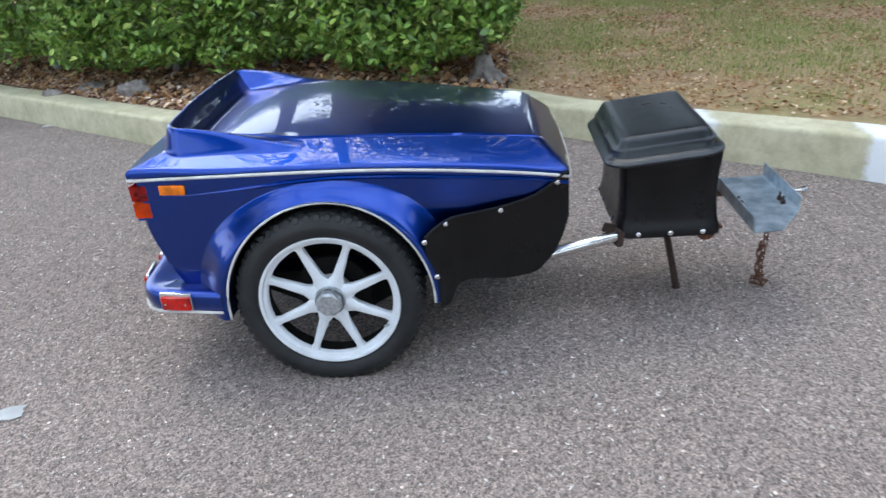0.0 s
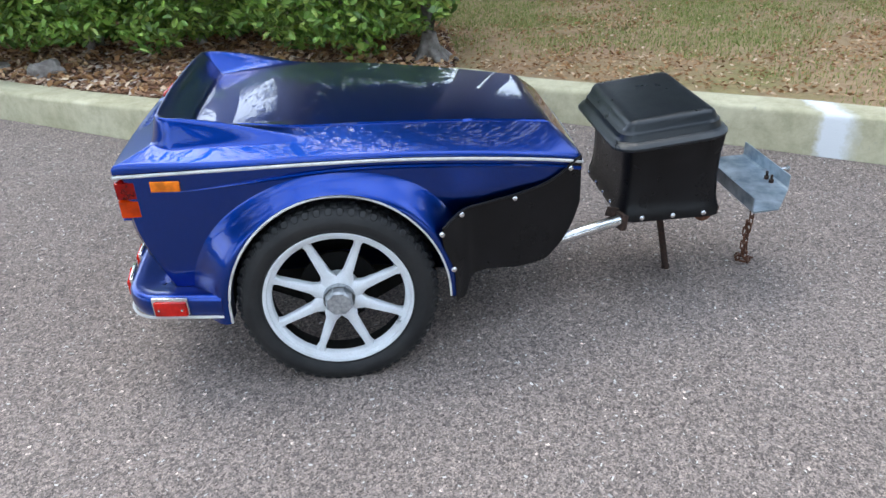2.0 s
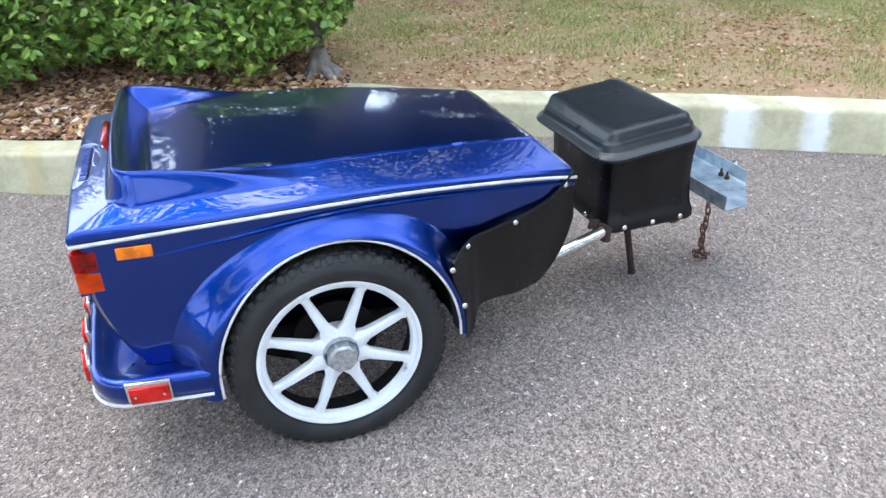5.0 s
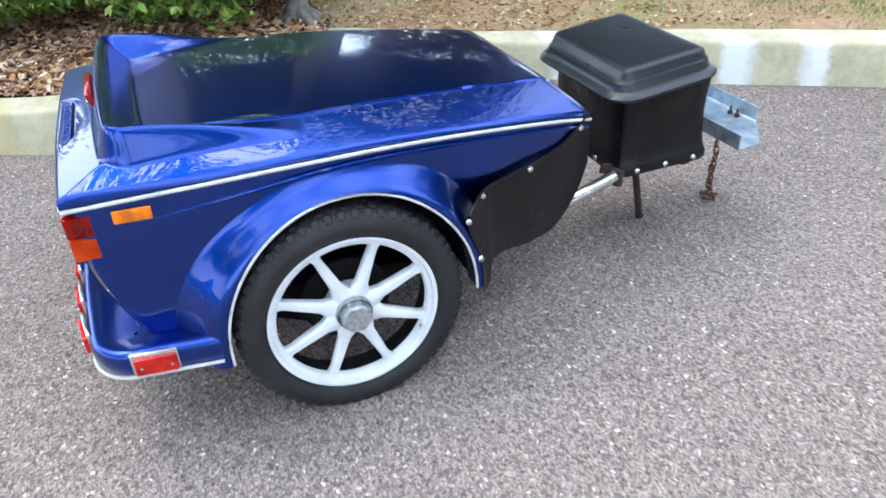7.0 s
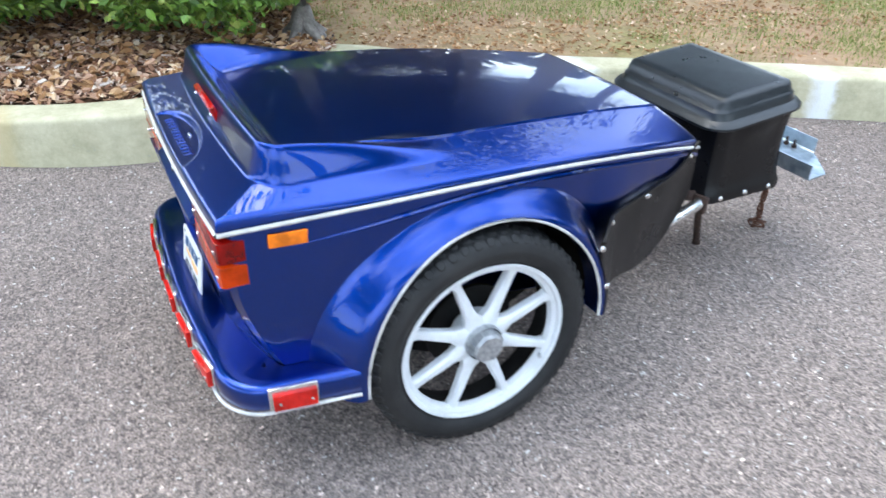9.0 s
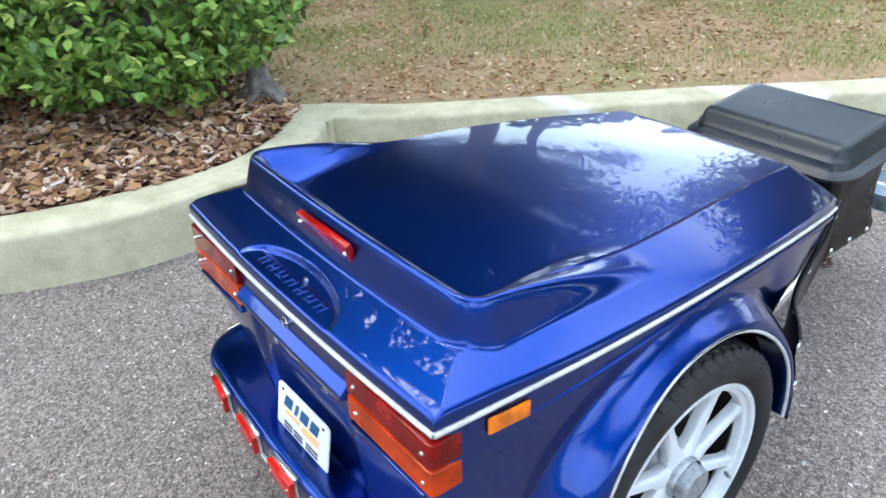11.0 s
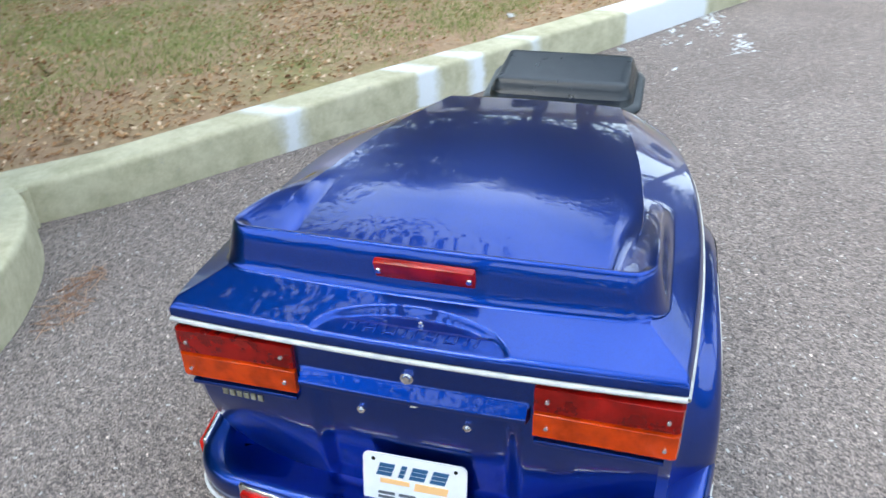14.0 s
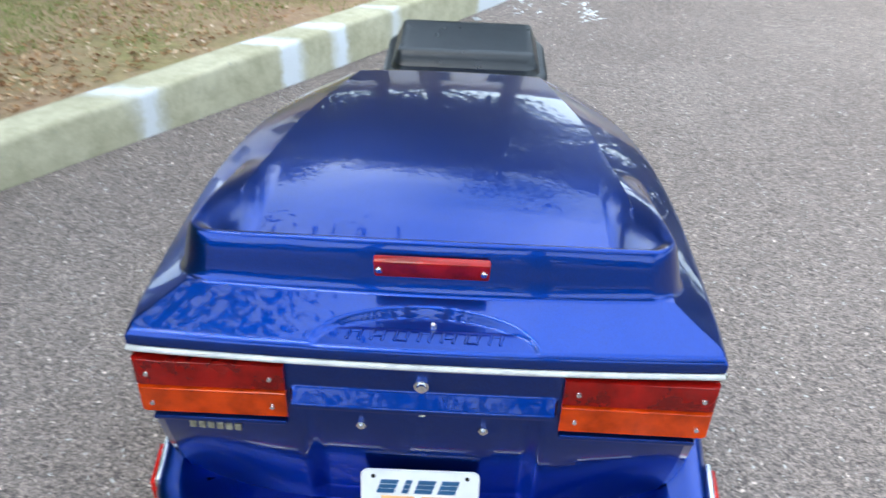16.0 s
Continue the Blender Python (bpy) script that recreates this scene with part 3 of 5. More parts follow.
def fender_v(u, z):
    """The fender's half width beside the arch, or 0 away from it."""
    theta = math.degrees(math.atan2((z - ARCH_Z) / ARCH_B, (u - ARCH_U) / ARCH_A))
    t = arch_grow(u, z) / reach_at(theta)
    if t > 1 or t < 0:
        return 0.0
    base = side_v(min(max(u, 0.0), NOSE), z) - 0.003
    return base + (lip_v(theta) - base) * fender_fall(t, theta)


def fender_mesh(sg):
    bm = bmesh.new()
    def skin(s, t):
        theta = -8 + 208 * s
        reach = reach_at(theta)
        out = lip_v(theta)
        u, z = arch(theta, reach * t)
        base = side_v(min(max(u, 0.0), NOSE), z) - 0.003
        # a rounded roll at the lip, then a hollow sweep into the tub
        f = fender_fall(t, theta)
        v = base + (out - base) * f
        v -= 0.004 * (1 - min(1.0, t / 0.05)) ** 2
        return (u, sg * v, z)
    sheet(bm, skin, 72, 16)
    def turn_in(s, t):
        theta = -8 + 208 * s
        u, z = arch(theta, -0.004 * t)
        return (u, sg * (lip_v(theta) - 0.004 - 0.055 * t), z)
    sheet(bm, turn_in, 72, 3)
    bmesh.ops.remove_doubles(bm, verts=bm.verts, dist=0.0004)
    return bm


def well_mesh(sg):
    bm = bmesh.new()
    def arc(s, t):
        theta = -8 + 208 * s
        u, z = arch(theta, 0.004)
        return (u, sg * (0.47 - 0.20 * t), z)
    sheet(bm, arc, 48, 4)
    # inner wall, carried on down to 0.075 so the spoke gaps stay near-black
    def inner(s, t):
        theta = -8 + 208 * s
        u, z = arch(theta, 0.004)
        return (ARCH_U + (u - ARCH_U) * t, sg * 0.27, 0.075 + (max(z, 0.075) - 0.075) * t)
    sheet(bm, inner, 48, 4)
    return bm


for sg in (-1, 1):
    part("wheel_well", well_mesh(sg), LINER, trailer)
    fender = part("fender", fender_mesh(sg), PAINT, trailer, "flared blue fender", 50)
    bm = bmesh.new()
    pts = []
    for k in range(61):
        theta = -8 + 207 * k / 60
        u, z = arch(theta, -0.0015)
        pts.append((u, sg * (lip_v(theta) - 0.0045), z))
    tube(bm, pts, 0.0037, 8)
    part("edge_piping", bm, PIPING, fender, "white edge piping", 60)

# ---- black stone guards in front of the wheels ----
guard_top = curve([0.775, 0.806, 0.866, 0.945, 1.022, 1.106, 1.163, 1.203, 1.235], [0.372, 0.438, 0.470, 0.473, 0.478, 0.494, 0.522, 0.550, 0.553])


guard_low = curve([0.80, 0.85, 0.868, 0.885, 0.92, 0.967, 1.032, 1.117, 1.145, 1.172, 1.195, 1.21, 1.235], [0.225, 0.225, 0.228, 0.266, 0.270, 0.258, 0.241, 0.238, 0.262, 0.297, 0.348, 0.40, 0.50])
guard_v_low = curve([0.80, 0.84, 0.87, 0.90, 0.967, 1.032, 1.117, 1.172, 1.21, 1.235], [0.484, 0.480, 0.456, 0.422, 0.384, 0.356, 0.320, 0.315, 0.322, 0.325])


def guard_half(u, z):
    """How far out the guard stands."""
    top, low = max(guard_top(u), guard_low(u) + 0.004), guard_low(u)
    k = min(1.0, max(0.0, (z - low) / (top - low))) ** 0.85
    upper = max(guard_v(u), side_v(u, 0.55) + 0.006)
    v = guard_v_low(u) + (upper - guard_v_low(u)) * k
    return max(v, fender_v(u, z) + 0.003)


def guard_mesh(sg):
    bm = bmesh.new()
    for d in (0.0, -0.007):
        def skin(s, t):
            u = 0.838 - 0.030 * step(0.30, 0.44, 0.22 + 0.25 * t) * (1 - s) + 0.376 * s
            top, low = guard_top(u), guard_low(u)
            top = max(top, low + 0.004)
            z = low + (top - low) * t
            return (u, sg * (guard_half(u, z) + d), z)
        sheet(bm, skin, 60, 18)
    return bm


def rivet(name, place, axis, parent, r=0.008):
    bm = bmesh.new()
    m = Matrix.Translation(place) @ Vector(axis).to_track_quat("Z", "Y").to_matrix().to_4x4()
    bmesh.ops.create_uvsphere(bm, u_segments=12, v_segments=8, radius=r, matrix=m @ Matrix.Diagonal((1, 1, 0.55, 1)))
    return part(name, bm, CHROME, parent)


for sg in (-1, 1):
    guard = part("stone_guard", guard_mesh(sg), VINYL, trailer, "black vinyl stone guard with domed rivets", 60)
    for u, z in ((0.835, 0.324), (0.808, 0.430), (0.865, 0.460), (1.018, 0.466), (1.180, 0.523)):
        v = guard_half(u, z)
        rivet("rivet", (u, sg * (v + 0.002), z), (0, sg, 0), guard)
    bm = bmesh.new()
    pts = []
    for k in range(31):
        u = 0.812 + 0.398 * k / 30
        z = guard_top(u)
        pts.append((u, sg * (guard_half(u, z) + 0.001), z))
    tube(bm, pts, 0.004, 6)
    part("hem", bm, VINYL, guard)

# ---- bumper ----
def bumper_line(n=60):
    """The bumper's outline in plan, from its right end round the tail to its left; it sits a little to the right."""
    pts = []
    for i in range(n + 1):
        s = i / n
        if s < 0.20:
            k = s / 0.20
            pts.append((0.222 - 0.162 * k, -0.481 + 0.025 * k))
        elif s < 0.36:
            k = (s - 0.20) / 0.16 * math.pi / 2
            pts.append((0.060 - 0.100 * math.sin(k), -0.456 + 0.111 * (1 - math.cos(k))))
        elif s <= 0.5:
            k = (s - 0.36) / 0.14
            pts.append((-0.040 - 0.014 * math.sin(k * math.pi / 2), -0.345 + 0.345 * k))
        else:
            u, v = pts[n - i]
            pts.append((u, -v))
    return [(u, v - 0.017) for u, v in pts]


def bumper_mesh():
    bm = bmesh.new()
    line = bumper_line()
    profile = [(-0.12, 0.298), (-0.08, 0.302), (-0.040, 0.308), (-0.020, 0.311), (-0.010, 0.310), (-0.003, 0.305), (0.0, 0.296), (0.0, 0.275), (-0.002, 0.258), (-0.008, 0.250), (-0.05, 0.244)]
    rows = []
    for i, (u, v) in enumerate(line):
        a, b = line[max(i - 1, 0)], line[min(i + 1, len(line) - 1)]
        n = Vector((b[1] - a[1], -(b[0] - a[0]))).normalized()
        out = Vector((u, v)) - Vector((0.25, -0.017))
        n = n if n.dot(out) > 0 else -n
        row = []
        for d, z in profile:
            row.append(bm.verts.new((u + n.x * d, v + n.y * d, z)))
        rows.append(row)
    for a, b in zip(rows, rows[1:]):
        for k in range(len(profile) - 1):
            bm.faces.new((a[k], a[k + 1], b[k + 1], b[k]))
    bm.faces.new(rows[0])
    bm.faces.new(rows[-1])
    return bm


bumper = part("bumper", bumper_mesh(), PAINT, trailer, "blue wrap-round bumper", 40)
bm = bmesh.new()
tube(bm, [(u - 0.001, v, 0.250) for u, v in bumper_line()], 0.0038, 8)
part("bumper_piping", bm, PIPING, bumper, "white piping along the bumper")


def marker(m, parent):
    """A red marker lamp on a bright base plate; it faces along -y."""
    bm = bmesh.new()
    block(bm, (0.098, 0.010, 0.052), m @ pose(0, 0, 0), 0.003)
    base = part("marker_lamp", bm, CHROME, parent, "red marker lamp on a bright base")
    bm = bmesh.new()
    block(bm, (0.086, 0.012, 0.040), m @ pose(0.002, -0.008, -0.004), 0.002)
    part("lens", bm, BRIGHT_RED, base)
    for x in (-0.028, 0.034):
        bm = bmesh.new()
        disc(bm, 0.003, 0.003, 0.004, m @ pose(x, -0.015, -0.004, 90, 0, 0), 10)
        part("screw", bm, CHROME, base)


for sg in (-1, 1):
    marker(pose(0.088, sg * 0.460 - 0.019, 0.286, 0, 0, -8.5 if sg < 0 else 188.5), bumper)
for k in range(5):
    v = 0.29 - 0.145 * k - 0.022
    marker(pose(-0.057 + 0.012 * ((v + 0.017) / 0.3) ** 2, v, 0.286, 0, 0, -90 + 8 * (-v / 0.3)), bumper)


# ---- lamps at the tail ----
def corner_lens(sg, z0, z1, grow):
    """A lens block that wraps the tail's corner."""
    bm = bmesh.new()
    inner, outer, back, deep = 0.194, 0.4055 + grow, -0.003 - grow, 0.058
    c = 0.010
    plan = [(deep, outer), (back + c, outer), (back + c * 0.3, outer - c * 0.3), (back, outer - c), (back + 0.001, inner), (deep, inner)]
    rings = []
    for z, k in ((z0, 0.004), (z0 + 0.003, 0.0), (z1 - 0.003, 0.0), (z1, 0.004)):
        rings.append([bm.verts.new((u + (k if u < 0.05 else 0), sg * (v - (k if v > 0.3 else -k)), z)) for u, v in plan])
    for a, b in zip(rings, rings[1:]):
        for k in range(len(plan)):
            bm.faces.new((a[k], a[(k + 1) % len(plan)], b[(k + 1) % len(plan)], b[k]))
    bm.faces.new(rings[0])
    bm.faces.new(rings[-1])
    return bm


for sg in (-1, 1):
    lamp = part("tail_lamp", corner_lens(sg, 0.5085, 0.616, -0.016), LINER, trailer, "red and amber tail lamp with small screws")
    for v, z in ((0.285, 0.588), (0.285, 0.537)):
        bm = bmesh.new()
        bmesh.ops.create_uvsphere(bm, u_segments=16, v_segments=8, radius=0.016, matrix=pose(0.012, sg * v, z) @ Matrix.Diagonal((0.45, 1.3, 0.95, 1)))
        for vert in bm.verts:
            vert.co.x += 0.006 * max(0.0, 1 - math.hypot(vert.co.y - sg * v, 1.6 * (vert.co.z - z + 0.004)) / 0.014)
        part("bulb", bm, WHITE_PLASTIC, lamp, "pale bulb and reflector behind the lens")
    upper = part("red_lens", corner_lens(sg, 0.5625, 0.6115, 0.001), DEEP_RED, lamp, "red upper lens")
    lower = part("amber_lens", corner_lens(sg, 0.512, 0.5610, 0.001), AMBER, lamp, "amber lower lens")
    upper.visible_shadow = lower.visible_shadow = False
    for v, z in ((0.214, 0.586), (0.214, 0.534), (0.386, 0.585), (0.386, 0.531)):
        bm = bmesh.new()
        disc(bm, 0.0042, 0.0032, 0.004, pose(-0.0045, sg * v, z, 0, -90, 0), 10)
        part("screw", bm, CHROME, lamp)
    side_lamp = bmesh.new()
    block(side_lamp, (0.074, 0.006, 0.029), pose(0.125, sg * 0.4165, 0.5965, 0, 1.5, 3.5 * sg), 0.003)
    part("side_marker", side_lamp, ORANGE, trailer, "orange side marker lens")

bm = bmesh.new()
block(bm, (0.014, 0.162, 0.036), pose(0.0880, -0.004, 0.7225, 0, -19, 0), 0.004)
brake = part("brake_lamp", bm, RED, trailer, "slim red brake lamp on the rim")
for v in (-0.076, 0.069):
    bm = bmesh.new()
    disc(bm, 0.0055, 0.0045, 0.005, pose(0.0802, v, 0.7205, 0, -109, 0), 10)
    part("screw", bm, CHROME, brake)

# ---- lock, bolts, badge, card ----
bm = bmesh.new()
disc(bm, 0.0105, 0.0105, 0.008, pose(0.002, 0.003, 0.584, 0, -90, 0), 20)
disc(bm, 0.0078, 0.0068, 0.006, pose(-0.004, 0.003, 0.584, 0, -90, 0), 20)
part("lock", bm, CHROME, trailer, "round chrome lid lock")
for v in (0.091, -0.088):
    bm = bmesh.new()
    disc(bm, 0.0075, 0.0075, 0.008, pose(0.016, v, 0.489, 0, -90, 0), 6)
    disc(bm, 0.0035, 0.0035, 0.010, pose(0.013, v, 0.489, 0, -90, 0), 10)
    part("bolt", bm, CHROME, trailer)
bm = bmesh.new()
block(bm, (0.003, 0.023, 0.0065), pose(0.0175, 0.004, 0.5150, 5, 0, 0), 0.001, 1)
block(bm, (0.003, 0.010, 0.003), pose(0.0175, 0.002, 0.5100, -8, 0, 0), 0.001, 1)
part("chipped_paint", bm, PIPING, trailer, "pale chip where paint has flaked")
bm = bmesh.new()
for k in range(6):
    v = 0.340 - 0.0135 * k
    block(bm, (0.004, 0.010, 0.013), pose(0.0118 + 0.8 * tail_u(v), v, 0.478, 0, 0, -3), 0.001, 1)
part("badge", bm, BADGE, trailer, "small tarnished badge with unreadable letters")


def card_mesh():
    bm = bmesh.new()
    w, h, r = 0.182, 0.104, 0.012
    ring = []
    for cx, cz, a0 in ((w / 2 - r, h / 2 - r, 0), (-w / 2 + r, h / 2 - r, 90), (-w / 2 + r, -h / 2 + r, 180), (w / 2 - r, -h / 2 + r, 270)):
        for k in range(6):
            a = radians(a0 + 18 * k)
            ring.append((cx + r * math.cos(a), cz + r * math.sin(a)))
    front = [bm.verts.new((x, -0.0015, z)) for x, z in ring]
    back = [bm.verts.new((x, 0.0015, z)) for x, z in ring]
    bm.faces.new(front)
    bm.faces.new(back[::-1])
    for k in range(len(ring)):
        bm.faces.new((front[k], front[(k + 1) % len(ring)], back[(k + 1) % len(ring)], back[k]))
    return bm


CARD = pose(0.002, 0.002, 0.350, -9, 0, -89)
bm = card_mesh()
bmesh.ops.transform(bm, matrix=CARD, verts=bm.verts)
card = part("card", bm, WHITE_PLASTIC, trailer, "white plastic card with blue, orange and grey marks")


def mark(mat, x, z, w, h, slant=0.0):
    bm = bmesh.new()
    block(bm, (w, 0.0012, h), CARD @ pose(x, -0.0022, z) @ Matrix(((1, 0, slant, 0), (0, 1, 0, 0), (0, 0, 1, 0), (0, 0, 0, 1))))
    part("printed_bar", bm, mat, card)


for x, w in ((-0.050, 0.027), (-0.020, 0.010), (0.008, 0.027), (0.044, 0.027)):
    for dz in (0.0085, -0.0005, -0.0095):
        mark(INK_BLUE, x + 0.3 * dz, 0.022 + dz, w, 0.0072, 0.3)
mark(INK_ORANGE, -0.034, -0.002, 0.052, 0.009)
mark(INK_ORANGE, 0.030, -0.005, 0.058, 0.015, 0.2)
for x, w in ((-0.049, 0.030), (-0.012, 0.030), (0.037, 0.042)):
    for dz in (0.0045, -0.0045):
        mark(INK_GREY, x, -0.032 + dz, w, 0.0052)
for x in (-0.072, 0.072):
    bm = bmesh.new()
    disc(bm, 0.0035, 0.0035, 0.001, CARD @ pose(x, -0.0020, 0.040, 90, 0, 0), 12)
    part("hole", bm, LINER, card)


# ---- wheels ----
def tyre_mesh():
    bm = bmesh.new()
    half = [(0.190, -0.030), (0.196, -0.042), (0.202, -0.046), (0.2045, -0.045), (0.208, -0.049), (0.218, -0.053), (0.231, -0.055), (0.2325, -0.0545), (0.244, -0.052), (0.254, -0.045), (0.2600, -0.034), (0.2635, -0.017)]
    profile = half + [(0.2645, 0.0)] + [(r, -y) for r, y in half[::-1]]
    lathe(bm, profile, 80)
    return bm


def tread_mesh():
    """Rounded knobs that stand proud round the tyre's shoulders and crown."""
    bm = bmesh.new()
    n = 56
    for k in range(n):
        for row, (y, r, tilt, long, wide, high) in enumerate(((-0.0405, 0.2550, 48, 0.0245, 0.021, 0.0085), (-0.017, 0.2625, 8, 0.0235, 0.019, 0.0075), (0.007, 0.2633, -3, 0.0235, 0.019, 0.0075), (0.031, 0.2600, -30, 0.0235, 0.018, 0.0075))):
            a = 2 * math.pi * (k + 0.5 * (row % 2)) / n
            m = Matrix.Rotation(-a, 4, "Y") @ pose(r, y, 0, 0, 90, 0) @ pose(0, 0, 0, tilt, 0, 0)
            rings = []
            for grow, h in ((1.0, -0.5), (0.94, 0.15), (0.66, 0.5)):
                rings.append([bm.verts.new(m @ Vector((grow * wide / 2 * sy, grow * long / 2 * sx, h * high))) for sx, sy in ((-1, -0.45), (-0.6, -1), (0.6, -1), (1, -0.45), (1, 0.45), (0.6, 1), (-0.6, 1), (-1, 0.45))])
            bm.faces.new(rings[-1])
            for p, q in zip(rings, rings[1:]):
                for i in range(8):
                    bm.faces.new((p[i], p[(i + 1) % 8], q[(i + 1) % 8], q[i]))
    return bm


def hoop_mesh():
    bm = bmesh.new()
    profile = [(0.196, -0.038), (0.1990, -0.043), (0.1975, -0.0465), (0.193, -0.047), (0.1890, -0.0445), (0.1875, -0.036), (0.178, -0.034), (0.1755, -0.030), (0.1755, -0.018), (0.182, -0.012), (0.188, -0.008)]
    lathe(bm, profile + [(0.193, -0.012)], 80, True)
    return bm


def spoke_mesh():
    """A cast spoke along +x: a flat web with a raised rib."""
    bm = bmesh.new()
    rows = []
    for k in range(9):
        t = k / 8
        r = 0.040 + 0.142 * t
        w = 0.0165 - 0.0075 * t + 0.008 * step(0.88, 1.0, t) + 0.014 * (1 - step(0.0, 0.26, t))
        front, back = -0.030 - 0.004 * t, -0.004 - 0.006 * t
        rib = w * 0.62
        rows.append([bm.verts.new((r, y, z)) for y, z in ((back, -w * 0.8), (front + 0.009, -w), (front + 0.006, -w * 0.97), (front + 0.001, -rib), (front, 0), (front + 0.001, rib), (front + 0.006, w * 0.97), (front + 0.009, w), (back, w * 0.8))])
    for a, b in zip(rows, rows[1:]):
        for i in range(9):
            j = (i + 1) % 9
            bm.faces.new((a[i], a[j], b[j], b[i]))
    bm.faces.new(rows[0])
    bm.faces.new(rows[-1][::-1])
    return bm


def cap_mesh():
    bm = bmesh.new()
    lathe(bm, [(0.041, -0.043), (0.0425, -0.040), (0.043, -0.034), (0.043, 0.0)], 40)
    disc(bm, 0.040, 0.037, 0.024, pose(0, -0.048, 0, 90, 22.5, 0), 8)
    disc(bm, 0.0365, 0.032, 0.005, pose(0, -0.0625, 0, 90, 22.5, 0), 8)
    return bm


SPOKE, TYRE, TREAD, HOOP = mesh_of("spoke", spoke_mesh(), RIM, 35), mesh_of("tyre", tyre_mesh(), RUBBER, 60), mesh_of("tread", tread_mesh(), RUBBER, 30), mesh_of("wheel", hoop_mesh(), RIM, 40)
for sg in (-1, 1):
    wheel = tagged(new("wheel", HOOP), "white cast eight-spoke wheel with a black tyre")
    wheel.parent = trailer
    wheel.matrix_basis = pose(0.523, sg * 0.429, 0.2590 + 0.01047 * sg * 0.429, 0, 0, 0 if sg < 0 else 180) @ Matrix.Diagonal((1.018, 1.02, 1.018, 1.0))
    for name, me in (("tyre", TYRE), ("tread", TREAD)):
        ob = new(name, me)
        ob.parent = wheel
    for k in range(8):
        ob = new("spoke", SPOKE)
        ob.parent = wheel
        ob.matrix_basis = pose(0, 0, 0, 0, 22.5 + 45 * k, 0)
    bm = bmesh.new()
    lathe(bm, [(0.052, -0.028), (0.056, -0.020), (0.056, 0.02), (0.0, 0.02)], 40)
    part("hub", bm, RIM, wheel)
    part("hub_cap", cap_mesh(), DULL_ALLOY, wheel, "dull grey alloy hub cap with eight flats")
    bm = bmesh.new()
    tube(bm, [(0.165, -0.020, -0.095), (0.150, -0.040, -0.087), (0.146, -0.048, -0.085)], 0.004, 8)
    part("valve", bm, DULL_ALLOY, wheel)
    bm = bmesh.new()
    disc(bm, 0.105, 0.105, 0.012, pose(0, 0.035, 0, 90, 0, 0), 32)
    part("brake_disc", bm, LINER, wheel)
    # the inner barrel, nearly black like the wheel well behind it
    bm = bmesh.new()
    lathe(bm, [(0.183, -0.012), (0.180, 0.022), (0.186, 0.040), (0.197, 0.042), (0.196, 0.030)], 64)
    part("barrel", bm, LINER, wheel, "dark inner barrel")

bm = bmesh.new()
tube(bm, [(0.523, -0.41, 0.261), (0.523, 0.41, 0.261)], 0.018, 12)
part("axle", bm, LINER, trailer)

# ---- tongue, prop stand, chain, channel ----
bm = bmesh.new()
tube(bm, [(0.95, -0.27, 0.238), (1.12, -0.262, 0.252), (1.25, -0.252, 0.280), (1.347, -0.233, 0.294), (1.46, -0.195, 0.290)], 0.0180, 14)
part("drawbar", bm, CHROME, trailer, "bright bent drawbar tube", 60)
bm = bmesh.new()
block(bm, (0.022, 0.046, 0.052), pose(1.372, -0.224, 0.290, 0, 8, 18), 0.006)
block(bm, (0.050, 0.012, 0.030), pose(1.352, -0.205, 0.312, 0, 20, 18), 0.004)
part("clamp", bm, DARK_RUST, trailer, "dark rusty tube clamp")
bm = bmesh.new()
block(bm, (0.30, 0.34, 0.012), pose(1.545, -0.020, 0.2875), 0.003)
block(bm, (0.22, 0.050, 0.030), pose(1.57, 0.005, 0.270), 0.006)
block(bm, (0.36, 0.040, 0.010), pose(1.78, 0.060, 0.2935), 0.003)
disc(bm, 0.030, 0.030, 0.030, pose(1.650, -0.165, 0.272, 90, 0, 0), 16)
part("tongue", bm, RUST, trailer, "rusty steel tongue under the box")
bm = bmesh.new()
tube(bm, [(1.93, 0.00, 0.314), (2.015, 0.0, 0.314)], 0.006, 10)
disc(bm, 0.012, 0.012, 0.012, pose(2.005, 0.0, 0.314, 0, 90, 0), 6)
part("hitch_pin", bm, CHROME, trailer)
bm = bmesh.new()
tube(bm, [(1.548, -0.052, 0.275), (1.607, -0.036, 0.006)], 0.0115, 10)
disc(bm, 0.014, 0.013, 0.012, pose(1.608, -0.036, 0.0015), 14)
part("prop_stand", bm, DARK_RUST, trailer, "rusty prop stand on the asphalt")


def chain_link(m):
    bm = bmesh.new()
    n, r, half = 20, 0.0075, 0.010
    pts = []
    for k in range(n + 1):
        a = 2 * math.pi * k / n
        pts.append((r * math.cos(a), 0, r * math.sin(a) + (half if math.sin(a) > 0 else -half)))
    tube(bm, [m @ Vector(p) for p in pts], 0.0028, 6, False)
    return bm


bm = bmesh.new()
tube(bm, [(1.880, -0.040, 0.302), (1.890, -0.040, 0.245), (1.885, -0.040, 0.222)], 0.004, 8)
chain = part("chain", bm, RUST, trailer, "rusty safety chain hanging to the asphalt")
for k in range(8):
    part("chain_link", chain_link(pose(1.885 + 0.004 * math.sin(k), -0.040, 0.205 - 0.0265 * k, 0, 6 * math.sin(k * 2), 90 * (k % 2) + 20)), RUST, chain)
for k in range(5):
    part("chain_link", chain_link(pose(1.868, -0.052, 0.145 - 0.0265 * k, 0, 8 * math.sin(k * 3), 90 * (k % 2) + 50)), RUST, chain)
